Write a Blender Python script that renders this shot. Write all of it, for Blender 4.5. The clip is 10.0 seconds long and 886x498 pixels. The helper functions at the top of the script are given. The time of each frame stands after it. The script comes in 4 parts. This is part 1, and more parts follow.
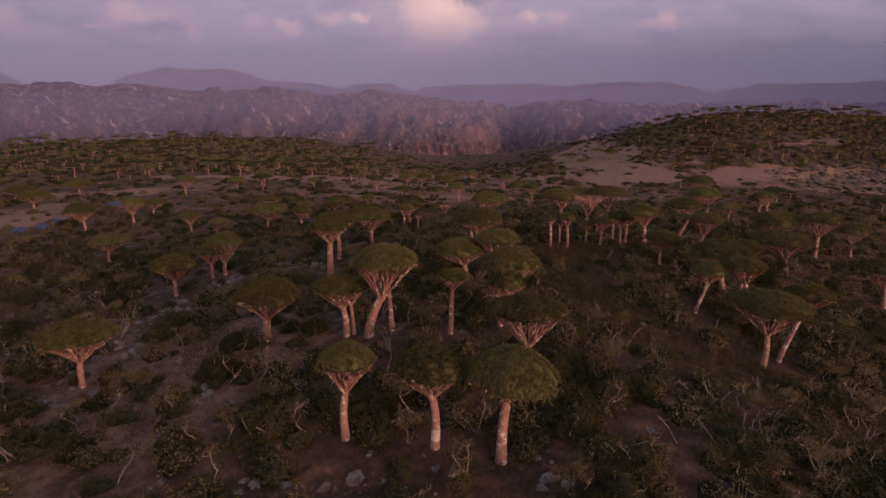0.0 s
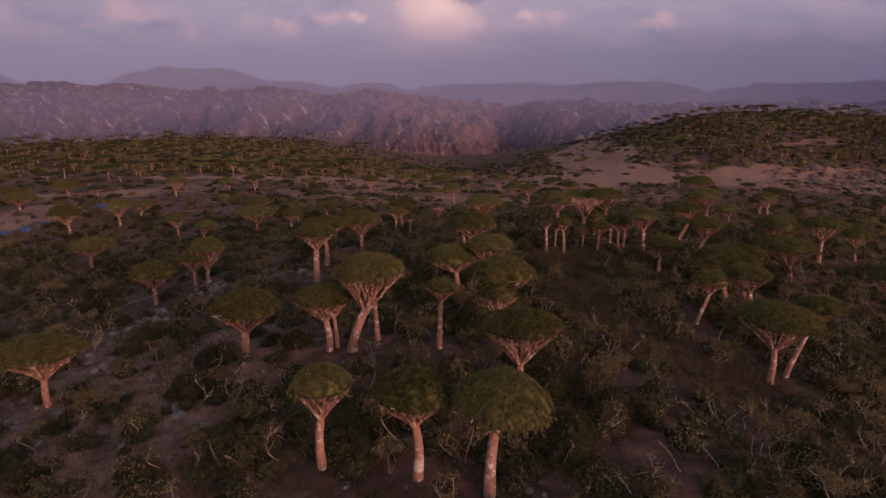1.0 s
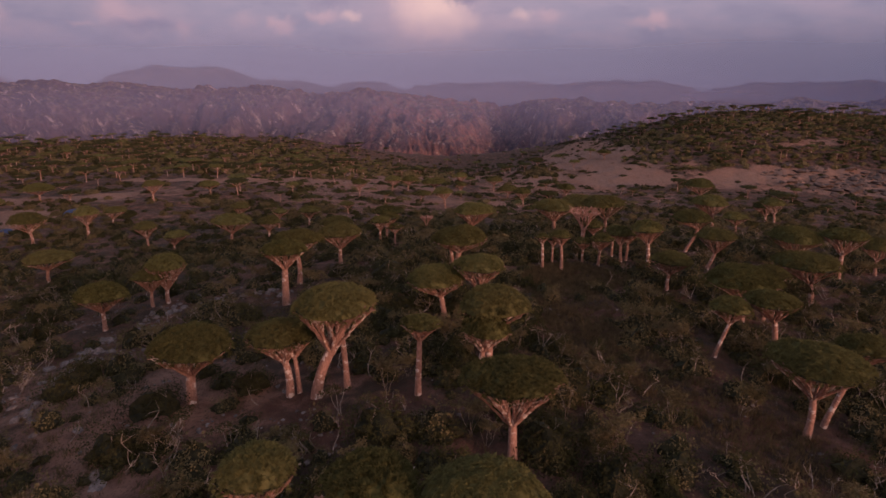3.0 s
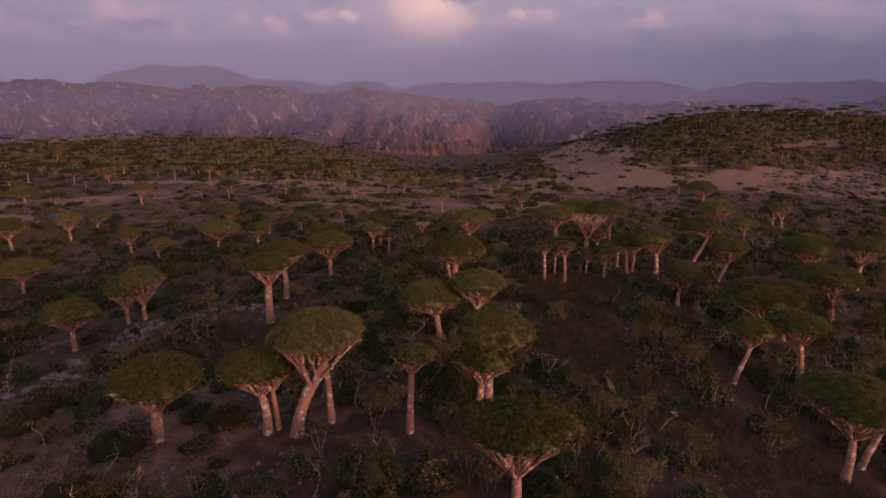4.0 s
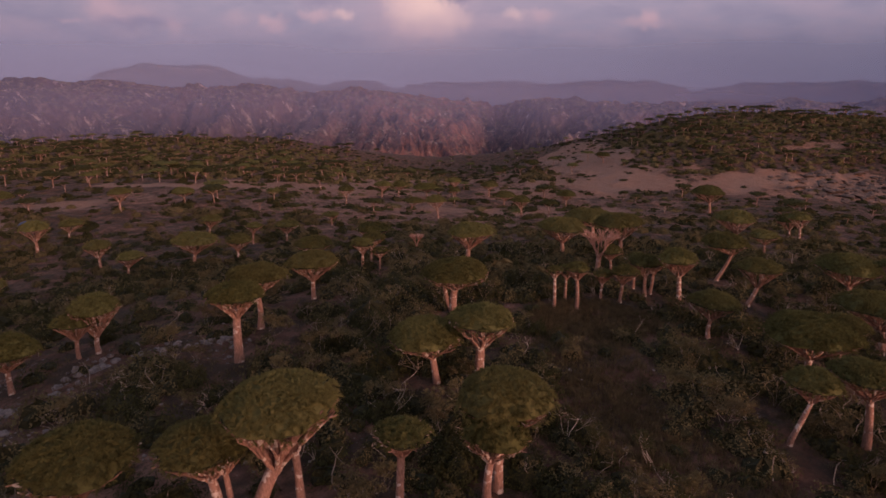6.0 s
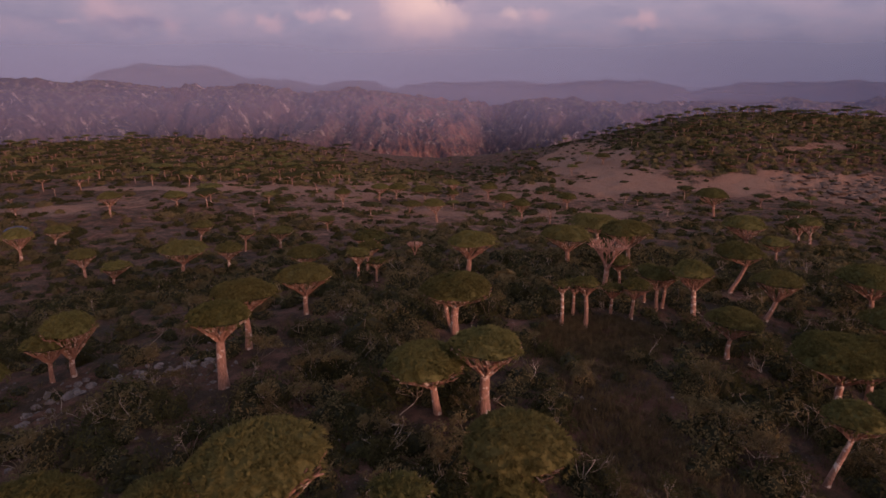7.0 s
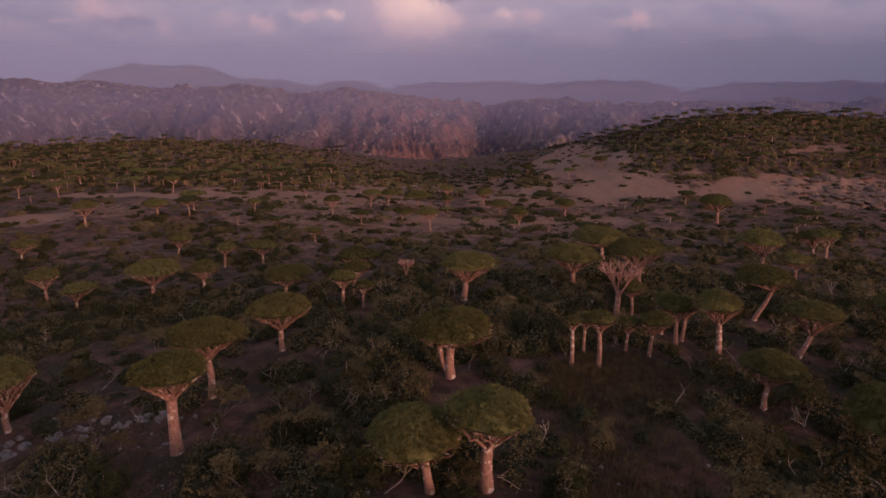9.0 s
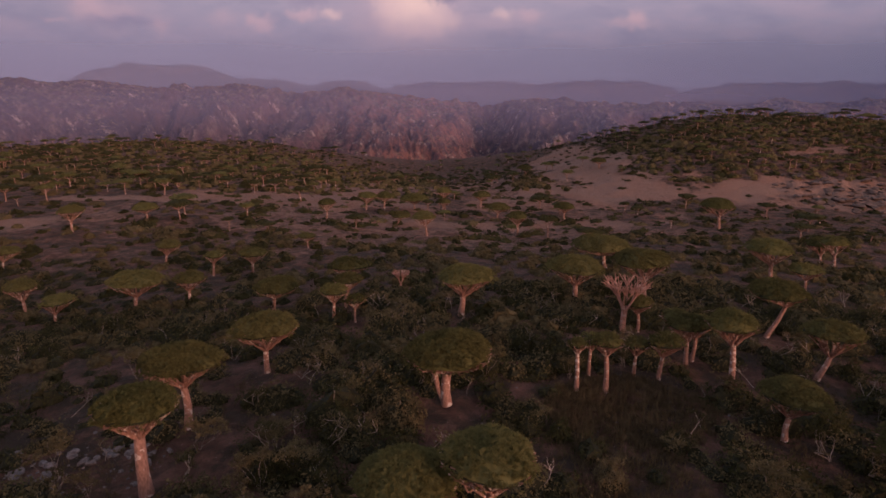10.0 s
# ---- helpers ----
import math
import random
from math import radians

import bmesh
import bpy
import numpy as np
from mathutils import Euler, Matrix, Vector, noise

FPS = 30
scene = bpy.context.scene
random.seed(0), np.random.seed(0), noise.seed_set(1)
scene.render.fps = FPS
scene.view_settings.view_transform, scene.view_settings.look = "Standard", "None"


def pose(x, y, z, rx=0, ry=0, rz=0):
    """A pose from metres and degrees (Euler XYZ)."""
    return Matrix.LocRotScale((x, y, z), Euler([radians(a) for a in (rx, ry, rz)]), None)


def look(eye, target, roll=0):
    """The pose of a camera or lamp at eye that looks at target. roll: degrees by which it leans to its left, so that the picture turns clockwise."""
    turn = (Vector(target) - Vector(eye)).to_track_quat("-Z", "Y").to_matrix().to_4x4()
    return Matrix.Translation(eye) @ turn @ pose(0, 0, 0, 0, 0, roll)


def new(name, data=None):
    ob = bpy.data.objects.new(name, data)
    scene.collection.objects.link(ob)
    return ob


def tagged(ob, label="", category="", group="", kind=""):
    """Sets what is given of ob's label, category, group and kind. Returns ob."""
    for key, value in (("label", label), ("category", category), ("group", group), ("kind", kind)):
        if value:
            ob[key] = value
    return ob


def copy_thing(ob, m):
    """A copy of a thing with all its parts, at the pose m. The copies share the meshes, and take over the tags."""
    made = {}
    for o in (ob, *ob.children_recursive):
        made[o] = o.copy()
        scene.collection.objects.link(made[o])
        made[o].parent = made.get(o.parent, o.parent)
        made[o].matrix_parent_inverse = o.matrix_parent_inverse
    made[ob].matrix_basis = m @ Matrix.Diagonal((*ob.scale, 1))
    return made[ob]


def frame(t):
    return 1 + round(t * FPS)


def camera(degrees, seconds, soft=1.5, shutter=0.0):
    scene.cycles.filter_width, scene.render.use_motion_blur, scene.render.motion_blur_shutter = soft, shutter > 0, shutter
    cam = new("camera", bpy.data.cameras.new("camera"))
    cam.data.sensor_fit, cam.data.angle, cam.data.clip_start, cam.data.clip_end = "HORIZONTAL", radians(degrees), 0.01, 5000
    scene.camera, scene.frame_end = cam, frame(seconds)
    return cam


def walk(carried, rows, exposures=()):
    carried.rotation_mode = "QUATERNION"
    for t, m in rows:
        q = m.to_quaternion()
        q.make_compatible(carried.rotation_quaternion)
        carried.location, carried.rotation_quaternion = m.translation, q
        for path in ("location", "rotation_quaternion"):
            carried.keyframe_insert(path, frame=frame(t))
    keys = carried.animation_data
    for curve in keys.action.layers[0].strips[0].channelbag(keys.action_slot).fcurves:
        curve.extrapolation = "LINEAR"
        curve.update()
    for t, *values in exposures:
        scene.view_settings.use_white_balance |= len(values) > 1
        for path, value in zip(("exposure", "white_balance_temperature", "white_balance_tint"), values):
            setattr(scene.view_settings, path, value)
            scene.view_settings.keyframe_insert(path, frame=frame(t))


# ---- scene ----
cam = camera(74.0, 10.0, soft=1.6, shutter=0.3)
PATH = [
    (0, (-1.716, 3.114, 19.574), (-1.876, 22.344, 14.074), -0.3),
    (0.5, (-1.331, 4.550, 19.571), (-1.451, 23.770, 14.061), -0.3),
    (1, (-0.926, 6.156, 19.567), (-1.006, 25.386, 14.047), -0.3),
    (1.5, (-0.575, 7.910, 19.510), (-0.595, 27.130, 13.980), -0.2),
    (2, (-0.259, 9.742, 19.509), (-0.239, 28.962, 13.969), -0.2),
    (2.5, (-0.023, 11.798, 19.549), (0.037, 31.018, 13.999), -0.2),
    (4, (0.386, 18.676, 19.687), (0.576, 37.886, 14.127), -0.2),
    (4.5, (0.382, 20.972, 19.775), (0.612, 40.182, 14.195), -0.1),
    (5, (0.405, 23.016, 19.748), (0.675, 42.226, 14.168), -0.2),
    (5.5, (0.393, 25.106, 19.697), (0.703, 44.306, 14.117), -0.1),
    (7, (0.169, 31.244, 19.979), (0.589, 50.444, 14.399), -0.1),
    (7.5, (0.170, 33.128, 20.077), (0.640, 52.328, 14.497), -0.1),
    (8, (0.212, 35.041, 20.246), (0.732, 54.241, 14.656), -0.0),
    (8.5, (0.308, 37.005, 20.362), (0.858, 56.205, 14.782), -0.1),
    (9, (0.441, 38.915, 20.523), (1.051, 58.115, 14.943), -0.1),
    (9.5, (0.535, 40.788, 20.679), (1.195, 59.988, 15.089), -0.0),
    (10, (0.676, 42.641, 20.879), (1.386, 61.831, 15.299), -0.0),
]
walk(cam, [(t, look(eye, target, roll)) for t, eye, target, roll in PATH])

# ---- sky, sun ----
SUN_AZ = radians(138)      # clockwise from +y: behind the camera, to its right
SUN_EL = radians(10)


class Nodes:
    """Short hand for building node trees."""

    def __init__(self, tree):
        self.tree = tree
        tree.nodes.clear()

    def add(self, kind, **values):
        node = self.tree.nodes.new(kind)
        for key, value in values.items():
            setattr(node, key, value)
        return node

    def link(self, a, b):
        self.tree.links.new(a, b)

    def put(self, socket, value):
        if isinstance(value, bpy.types.NodeSocket):
            self.link(value, socket)
        else:
            socket.default_value = value

    def math(self, op, a, b=0.0, c=0.0, clamp=False):
        node = self.add("ShaderNodeMath", operation=op, use_clamp=clamp)
        for socket, value in zip(node.inputs, (a, b, c)):
            self.put(socket, value)
        return node.outputs[0]

    def vec(self, op, a, b=(0, 0, 0)):
        node = self.add("ShaderNodeVectorMath", operation=op)
        self.put(node.inputs[0], a)
        self.put(node.inputs[1], b)
        return node.outputs["Value"] if op in ("LENGTH", "DOT_PRODUCT") else node.outputs[0]

    def ramp(self, value, lo, hi, a=0.0, b=1.0):
        node = self.add("ShaderNodeMapRange", interpolation_type="SMOOTHSTEP")
        for socket, v in zip(node.inputs, (value, lo, hi, a, b)):
            self.put(socket, v)
        return node.outputs[0]

    def noise(self, vector, scale, detail=4.0, rough=0.55):
        node = self.add("ShaderNodeTexNoise")
        if vector is not None:
            self.put(node.inputs["Vector"], vector)
        node.inputs["Scale"].default_value = scale
        node.inputs["Detail"].default_value = detail
        node.inputs["Roughness"].default_value = rough
        return node.outputs["Fac"]

    def mix(self, fac, a, b, blend="MIX"):
        node = self.add("ShaderNodeMix", data_type="RGBA", blend_type=blend)
        self.put(node.inputs[0], fac)
        self.put(node.inputs[6], a if isinstance(a, bpy.types.NodeSocket) else (*a, 1))
        self.put(node.inputs[7], b if isinstance(b, bpy.types.NodeSocket) else (*b, 1))
        return node.outputs[2]

    def colours(self, fac, stops):
        node = self.add("ShaderNodeValToRGB")
        band = node.color_ramp
        while len(band.elements) < len(stops):
            band.elements.new(0.5)
        for element, (place, colour) in zip(band.elements, stops):
            element.position, element.color = place, (*colour, 1)
        self.put(node.inputs[0], fac)
        return node.outputs[0]


def build_world():
    world = bpy.data.worlds.new("dusk_sky")
    scene.world = world
    world.use_nodes = True
    n = Nodes(world.node_tree)
    way = n.add("ShaderNodeTexCoord").outputs["Generated"]
    sep = n.add("ShaderNodeSeparateXYZ")
    n.link(way, sep.inputs[0])
    x, y, z = sep.outputs
    # evening sky overhead
    sky = n.add("ShaderNodeTexSky", sky_type="NISHITA", sun_disc=False)
    sky.sun_elevation, sky.sun_rotation = SUN_EL, SUN_AZ
    overhead = n.mix(1.0, sky.outputs[0], (0.375, 0.253, 0.22), "MULTIPLY")
    # misty lilac band round the horizon, pinker towards the set sun
    band = n.colours(z, [(0.0, (0.243, 0.22, 0.316)), (0.03, (0.26, 0.229, 0.326)), (0.065, (0.275, 0.234, 0.326)),
                         (0.12, (0.312, 0.258, 0.344)), (0.5, (0.26, 0.225, 0.3))])
    west = n.ramp(y, 0.1, -0.9)
    band = n.mix(west, band, (0.6, 0.33, 0.27))
    # flat coordinates of the low sky, bent by noise so that cloud edges billow
    yy = n.math("MAXIMUM", y, 0.05)
    u, v = n.math("DIVIDE", x, yy), n.math("DIVIDE", z, yy)
    comb = n.add("ShaderNodeCombineXYZ")
    n.link(u, comb.inputs[0])
    n.link(v, comb.inputs[1])
    flat = comb.outputs[0]
    bend = n.add("ShaderNodeTexNoise")
    n.link(flat, bend.inputs["Vector"])
    bend.inputs["Scale"].default_value = 42
    bend.inputs["Detail"].default_value = 8
    bend.inputs["Roughness"].default_value = 0.62
    shift = n.vec("SUBTRACT", bend.outputs["Color"], (0.5, 0.5, 0.5))
    shift = n.vec("MULTIPLY", shift, (0.042, 0.034, 0.0))
    bent = n.vec("ADD", flat, shift)
    stretched = n.vec("MULTIPLY", flat, (5.0, 15.0, 1.0))
    soft = n.noise(stretched, 1.6, 6.0, 0.6)
    veil = n.ramp(soft, 0.42, 0.68)
    low = n.math("MULTIPLY", n.ramp(v, 0.02, 0.07), n.ramp(y, 0.0, 0.3))
    band = n.mix(n.math("MULTIPLY", n.math("MULTIPLY", veil, low), 0.4), band, (0.4, 0.29, 0.37))
    dark = n.math("MULTIPLY", n.ramp(soft, 0.5, 0.3), low)
    band = n.mix(n.math("MULTIPLY", dark, 0.3), band, (0.17, 0.15, 0.25))
    front = n.ramp(y, 0.1, 0.4)
    # clouds, lobe by lobe: across, up, half width, half height, strength, tint
    glow, pink, peach, cream, dusk = (0.43, 0.3, 0.37), (0.53, 0.335, 0.385), (0.61, 0.4, 0.42), (0.72, 0.475, 0.455), (0.2, 0.17, 0.27)
    lobes = (
        (-0.012, 0.092, 0.125, 0.062, 0.6, glow), (-0.02, 0.09, 0.07, 0.045, 0.4, pink), (-0.025, 0.117, 0.04, 0.028, 0.95, cream), (0.006, 0.107, 0.034, 0.024, 0.85, cream),
        (-0.05, 0.106, 0.026, 0.028, 0.6, peach), (0.035, 0.092, 0.028, 0.018, 0.7, peach), (-0.003, 0.08, 0.05, 0.018, 0.5, peach),
        (0.04, 0.122, 0.026, 0.009, 0.7, dusk), (-0.469, 0.103, 0.08, 0.024, 0.5, glow), (-0.514, 0.108, 0.026, 0.022, 0.75, pink),
        (-0.479, 0.098, 0.04, 0.014, 0.4, pink), (-0.46, 0.086, 0.07, 0.009, 0.65, dusk), (-0.406, 0.081, 0.022, 0.015, 0.5, pink),
        (-0.702, 0.102, 0.022, 0.019, 0.6, pink), (-0.701, 0.086, 0.04, 0.014, 0.4, glow), (-0.569, 0.087, 0.02, 0.005, 0.55, pink),
        (-0.642, 0.083, 0.036, 0.011, 0.4, glow), (-0.483, 0.069, 0.044, 0.01, 0.4, glow), (-0.263, 0.087, 0.015, 0.013, 0.75, pink),
        (-0.242, 0.083, 0.014, 0.013, 0.7, pink), (-0.308, 0.093, 0.024, 0.011, 0.35, pink), (-0.183, 0.096, 0.026, 0.009, 0.7, pink),
        (-0.138, 0.097, 0.014, 0.007, 0.85, peach), (-0.173, 0.117, 0.034, 0.009, 0.45, dusk), (0.101, 0.085, 0.045, 0.012, 0.4, glow),
        (0.132, 0.097, 0.017, 0.01, 0.75, peach), (0.175, 0.096, 0.022, 0.012, 0.6, pink), (0.15, 0.081, 0.05, 0.013, 0.4, glow),
        (0.351, 0.092, 0.016, 0.015, 0.85, pink), (0.335, 0.086, 0.034, 0.009, 0.6, pink), (0.362, 0.081, 0.032, 0.007, 0.5, glow),
        (0.636, 0.099, 0.03, 0.026, 0.25, glow))
    for u0, v0, su, sv, strength, colour in lobes:
        off = n.vec("MULTIPLY", n.vec("SUBTRACT", bent, (u0, v0, 0)), (1 / su, 1 / sv, 0))
        mask = n.math("MULTIPLY", n.ramp(n.vec("LENGTH", off), 1.5, 0.15), strength * 0.82)
        band = n.mix(n.math("MULTIPLY", mask, front), band, colour)
    band = n.mix(n.math("MULTIPLY", n.math("MULTIPLY", n.ramp(u, -0.2, -0.75), front), 0.26), band, (0.17, 0.14, 0.21))
    east = n.math("MULTIPLY", n.ramp(u, 0.05, 0.8), front)
    band = n.mix(n.math("MULTIPLY", east, 0.13), band, (0.14, 0.13, 0.2))
    colour = n.mix(n.ramp(z, 0.14, 0.6), band, overhead)
    back = n.add("ShaderNodeBackground")
    n.link(colour, back.inputs[0])
    back.inputs[1].default_value = SKY_STRENGTH
    n.link(back.outputs[0], n.add("ShaderNodeOutputWorld").inputs[0])


SKY_STRENGTH = 1.2
build_world()
lamp = bpy.data.lights.new("sun", "SUN")
lamp.energy, lamp.angle, lamp.color = 2.55, radians(12), (1.0, 0.53, 0.385)
sun_way = Vector((math.sin(SUN_AZ) * math.cos(SUN_EL), math.cos(SUN_AZ) * math.cos(SUN_EL), math.sin(SUN_EL)))
new("sun", lamp).matrix_world = look(sun_way * 100, (0, 0, 0))


# ---- materials ----
def material(name, rough=0.9):
    mat = bpy.data.materials.new(name)
    mat.use_nodes = True
    n = Nodes(mat.node_tree)
    shade = n.add("ShaderNodeBsdfPrincipled")
    shade.inputs["Roughness"].default_value = rough
    shade.inputs["Specular IOR Level"].default_value = 0.2
    n.link(shade.outputs[0], n.add("ShaderNodeOutputMaterial").inputs[0])
    return mat, n, shade


def bump(n, shade, height, strength, distance):
    node = n.add("ShaderNodeBump")
    node.inputs["Strength"].default_value = strength
    node.inputs["Distance"].default_value = distance
    n.link(height, node.inputs["Height"])
    n.link(node.outputs[0], shade.inputs["Normal"])


def soil_material():
    mat, n, shade = material("stony_red_soil", 0.95)
    place = n.add("ShaderNodeNewGeometry").outputs["Position"]
    bare = n.add("ShaderNodeAttribute", attribute_name="bare").outputs["Fac"]
    pale = n.add("ShaderNodeAttribute", attribute_name="pale").outputs["Fac"]
    big, mid, fine = n.noise(place, 0.06, 5), n.noise(place, 0.55, 6, 0.6), n.noise(place, 7.0, 4, 0.65)
    litter = n.mix(n.ramp(mid, 0.35, 0.65), (0.1, 0.05, 0.038), (0.18, 0.093, 0.071))
    earth = n.mix(n.ramp(mid, 0.3, 0.7), (0.23, 0.11, 0.076), (0.33, 0.178, 0.13))
    earth = n.mix(n.ramp(big, 0.35, 0.65), earth, (0.27, 0.155, 0.12))
    blot = n.noise(place, 0.28, 5, 0.65)
    litter = n.mix(n.ramp(blot, 0.42, 0.6), litter, (0.058, 0.039, 0.03))
    edge = n.math("ADD", bare, n.math("MULTIPLY", n.math("SUBTRACT", mid, 0.5), 0.9))
    colour = n.mix(n.ramp(edge, 0.25, 0.75), litter, earth)
    colour = n.mix(n.math("MULTIPLY", pale, n.ramp(mid, 0.2, 0.6)), colour, (0.3, 0.182, 0.142))
    # dry tufts and pebbles
    colour = n.mix(n.math("MULTIPLY", n.ramp(fine, 0.52, 0.66), 0.6), colour, (0.055, 0.04, 0.025))
    tuft = n.math("MULTIPLY", n.ramp(n.noise(place, 2.3, 5, 0.7), 0.52, 0.62), n.ramp(blot, 0.35, 0.55))
    colour = n.mix(n.math("MULTIPLY", tuft, 0.7), colour, (0.055, 0.045, 0.026))
    cells = n.add("ShaderNodeTexVoronoi")
    n.link(place, cells.inputs["Vector"])
    cells.inputs["Scale"].default_value = 2.4
    stones = n.math("MULTIPLY", n.ramp(cells.outputs["Distance"], 0.2, 0.08), n.ramp(mid, 0.45, 0.6))
    colour = n.mix(n.math("MULTIPLY", stones, 0.8), colour, (0.25, 0.18, 0.16))
    n.link(colour, shade.inputs["Base Color"])
    rough = n.math("ADD", n.math("MULTIPLY", mid, 0.6), n.math("MULTIPLY", fine, 0.4))
    bump(n, shade, rough, 1.0, 0.8)
    return mat


def canyon_material():
    mat, n, shade = material("canyon_rock", 1.0)
    place = n.add("ShaderNodeNewGeometry").outputs["Position"]
    rust = n.add("ShaderNodeAttribute", attribute_name="rust").outputs["Fac"]
    steep = n.add("ShaderNodeSeparateXYZ")
    n.link(n.add("ShaderNodeNewGeometry").outputs["True Normal"], steep.inputs[0])
    tall = n.vec("MULTIPLY", place, (1, 1, 0.45))
    big, mid, fine = n.noise(place, 0.006, 5, 0.6), n.noise(tall, 0.022, 7, 0.72), n.noise(tall, 0.085, 6, 0.72)
    rock = n.mix(n.ramp(big, 0.38, 0.62), (0.075, 0.066, 0.098), (0.125, 0.082, 0.1))
    rock = n.mix(n.math("MULTIPLY", rust, n.ramp(mid, 0.36, 0.6)), rock, (0.27, 0.13, 0.115))
    rock = n.mix(n.ramp(mid, 0.52, 0.66), rock, (0.215, 0.16, 0.155))
    scrub = n.mix(n.ramp(fine, 0.4, 0.6), (0.105, 0.085, 0.065), (0.235, 0.175, 0.145))
    colour = n.mix(n.ramp(steep.outputs[2], 0.72, 0.93), rock, scrub)
    colour = n.mix(n.math("MULTIPLY", n.ramp(fine, 0.52, 0.44), 0.55), colour, (0.055, 0.046, 0.062))
    # bare pale crags
    crag = n.math("MULTIPLY", n.ramp(n.noise(tall, 0.036, 7, 0.78), 0.55, 0.63), n.ramp(n.noise(place, 0.011, 3, 0.5), 0.42, 0.58))
    colour = n.mix(n.math("MULTIPLY", crag, 0.75), colour, (0.48, 0.37, 0.335))
    n.link(colour, shade.inputs["Base Color"])
    bump(n, shade, n.math("ADD", mid, n.math("MULTIPLY", fine, 0.6)), 1.0, 14.0)
    return mat


def far_hill_material():
    mat, n, shade = material("far_misty_hills", 1.0)
    place = n.add("ShaderNodeNewGeometry").outputs["Position"]
    steep = n.add("ShaderNodeSeparateXYZ")
    n.link(n.add("ShaderNodeNewGeometry").outputs["True Normal"], steep.inputs[0])
    mid, fine = n.noise(place, 0.009, 7, 0.72), n.noise(n.vec("MULTIPLY", place, (1, 1, 0.5)), 0.035, 6, 0.72)
    colour = n.mix(n.ramp(mid, 0.42, 0.6), (0.05, 0.045, 0.065), (0.21, 0.155, 0.155))
    colour = n.mix(n.ramp(steep.outputs[2], 0.8, 0.95), colour, (0.17, 0.135, 0.12))
    colour = n.mix(n.math("MULTIPLY", n.ramp(fine, 0.52, 0.62), 0.85), colour, (0.5, 0.37, 0.33))
    n.link(colour, shade.inputs["Base Color"])
    bump(n, shade, n.math("ADD", mid, fine), 1.0, 26.0)
    return mat


def bark_material(name, dark, light, patch):
    mat, n, shade = material(name, 0.85)
    place = n.add("ShaderNodeTexCoord").outputs["Object"]
    own = n.add("ShaderNodeObjectInfo").outputs["Random"]
    grain = n.noise(n.vec("MULTIPLY", place, (1, 1, 0.35)), 9.0, 5, 0.6)
    blot = n.noise(place, 1.7, 4, 0.6)
    colour = n.mix(n.ramp(grain, 0.3, 0.7), dark, light)
    lichen = n.ramp(n.math("ADD", blot, n.math("MULTIPLY", own, 0.08)), 0.59, 0.65)
    colour = n.mix(n.math("MULTIPLY", lichen, 0.8), colour, patch)
    n.link(colour, shade.inputs["Base Color"])
    bump(n, shade, grain, 0.6, 0.04)
    return mat


def leaf_material(name, deep, mid, tip, size=1.2):
    mat, n, shade = material(name, 0.6)
    geo = n.add("ShaderNodeNewGeometry")
    own = n.add("ShaderNodeObjectInfo").outputs["Random"]
    clump = n.noise(n.add("ShaderNodeTexCoord").outputs["Object"], size, 3, 0.5)
    tuft = n.noise(n.add("ShaderNodeTexCoord").outputs["Object"], size * 3.4, 2, 0.5)
    fac = n.math("ADD", n.math("MULTIPLY", geo.outputs["Random Per Island"], 0.14), n.math("ADD", n.math("MULTIPLY", clump, 0.54), n.math("MULTIPLY", n.ramp(tuft, 0.3, 0.7), 0.36)))
    fac = n.math("ADD", fac, n.math("MULTIPLY", n.math("SUBTRACT", own, 0.5), 0.42))
    colour = n.colours(fac, [(0.15, deep), (0.5, mid), (0.9, tip)])
    colour = n.mix(n.math("MULTIPLY", n.math("FRACT", n.math("MULTIPLY", own, 7.3)), 0.26), colour, (tip[0] * 0.62, tip[1] * 0.5, tip[2] * 0.6))
    shade.inputs["Roughness"].default_value = 0.8
    shade.inputs["Specular IOR Level"].default_value = 0.08
    n.link(colour, shade.inputs["Base Color"])
    through_leaf = n.add("ShaderNodeBsdfTranslucent")
    n.link(colour, through_leaf.inputs[0])
    blend = n.add("ShaderNodeMixShader")
    blend.inputs[0].default_value = 0.4
    n.link(shade.outputs[0], blend.inputs[1])
    n.link(through_leaf.outputs[0], blend.inputs[2])
    n.link(blend.outputs[0], next(k for k in n.tree.nodes if k.type == "OUTPUT_MATERIAL").inputs[0])
    return mat


SOIL, CANYON, FAR_HILL = soil_material(), canyon_material(), far_hill_material()
BARK = bark_material("dragon_tree_bark", (0.21, 0.112, 0.088), (0.37, 0.21, 0.168), (0.64, 0.54, 0.49))
DEAD_BARK = bark_material("bare_dead_bark", (0.26, 0.13, 0.1), (0.42, 0.23, 0.185), (0.5, 0.34, 0.29))
WHITENED = bark_material("whitened_bark", (0.42, 0.33, 0.29), (0.66, 0.56, 0.51), (0.78, 0.7, 0.66))
TWIG = bark_material("pale_twig_bark", (0.19, 0.148, 0.125), (0.315, 0.255, 0.22), (0.42, 0.35, 0.31))
LEAF = leaf_material("dragon_tree_leaves", (0.058, 0.056, 0.02), (0.128, 0.124, 0.046), (0.21, 0.196, 0.078))
BUSH_LEAF = leaf_material("dark_bush_and_far_crown_leaves", (0.026, 0.028, 0.012), (0.057, 0.056, 0.023), (0.1, 0.093, 0.038), 0.8)
OLIVE_LEAF = leaf_material("grey_olive_leaves", (0.066, 0.055, 0.028), (0.145, 0.119, 0.06), (0.23, 0.185, 0.098), 0.8)


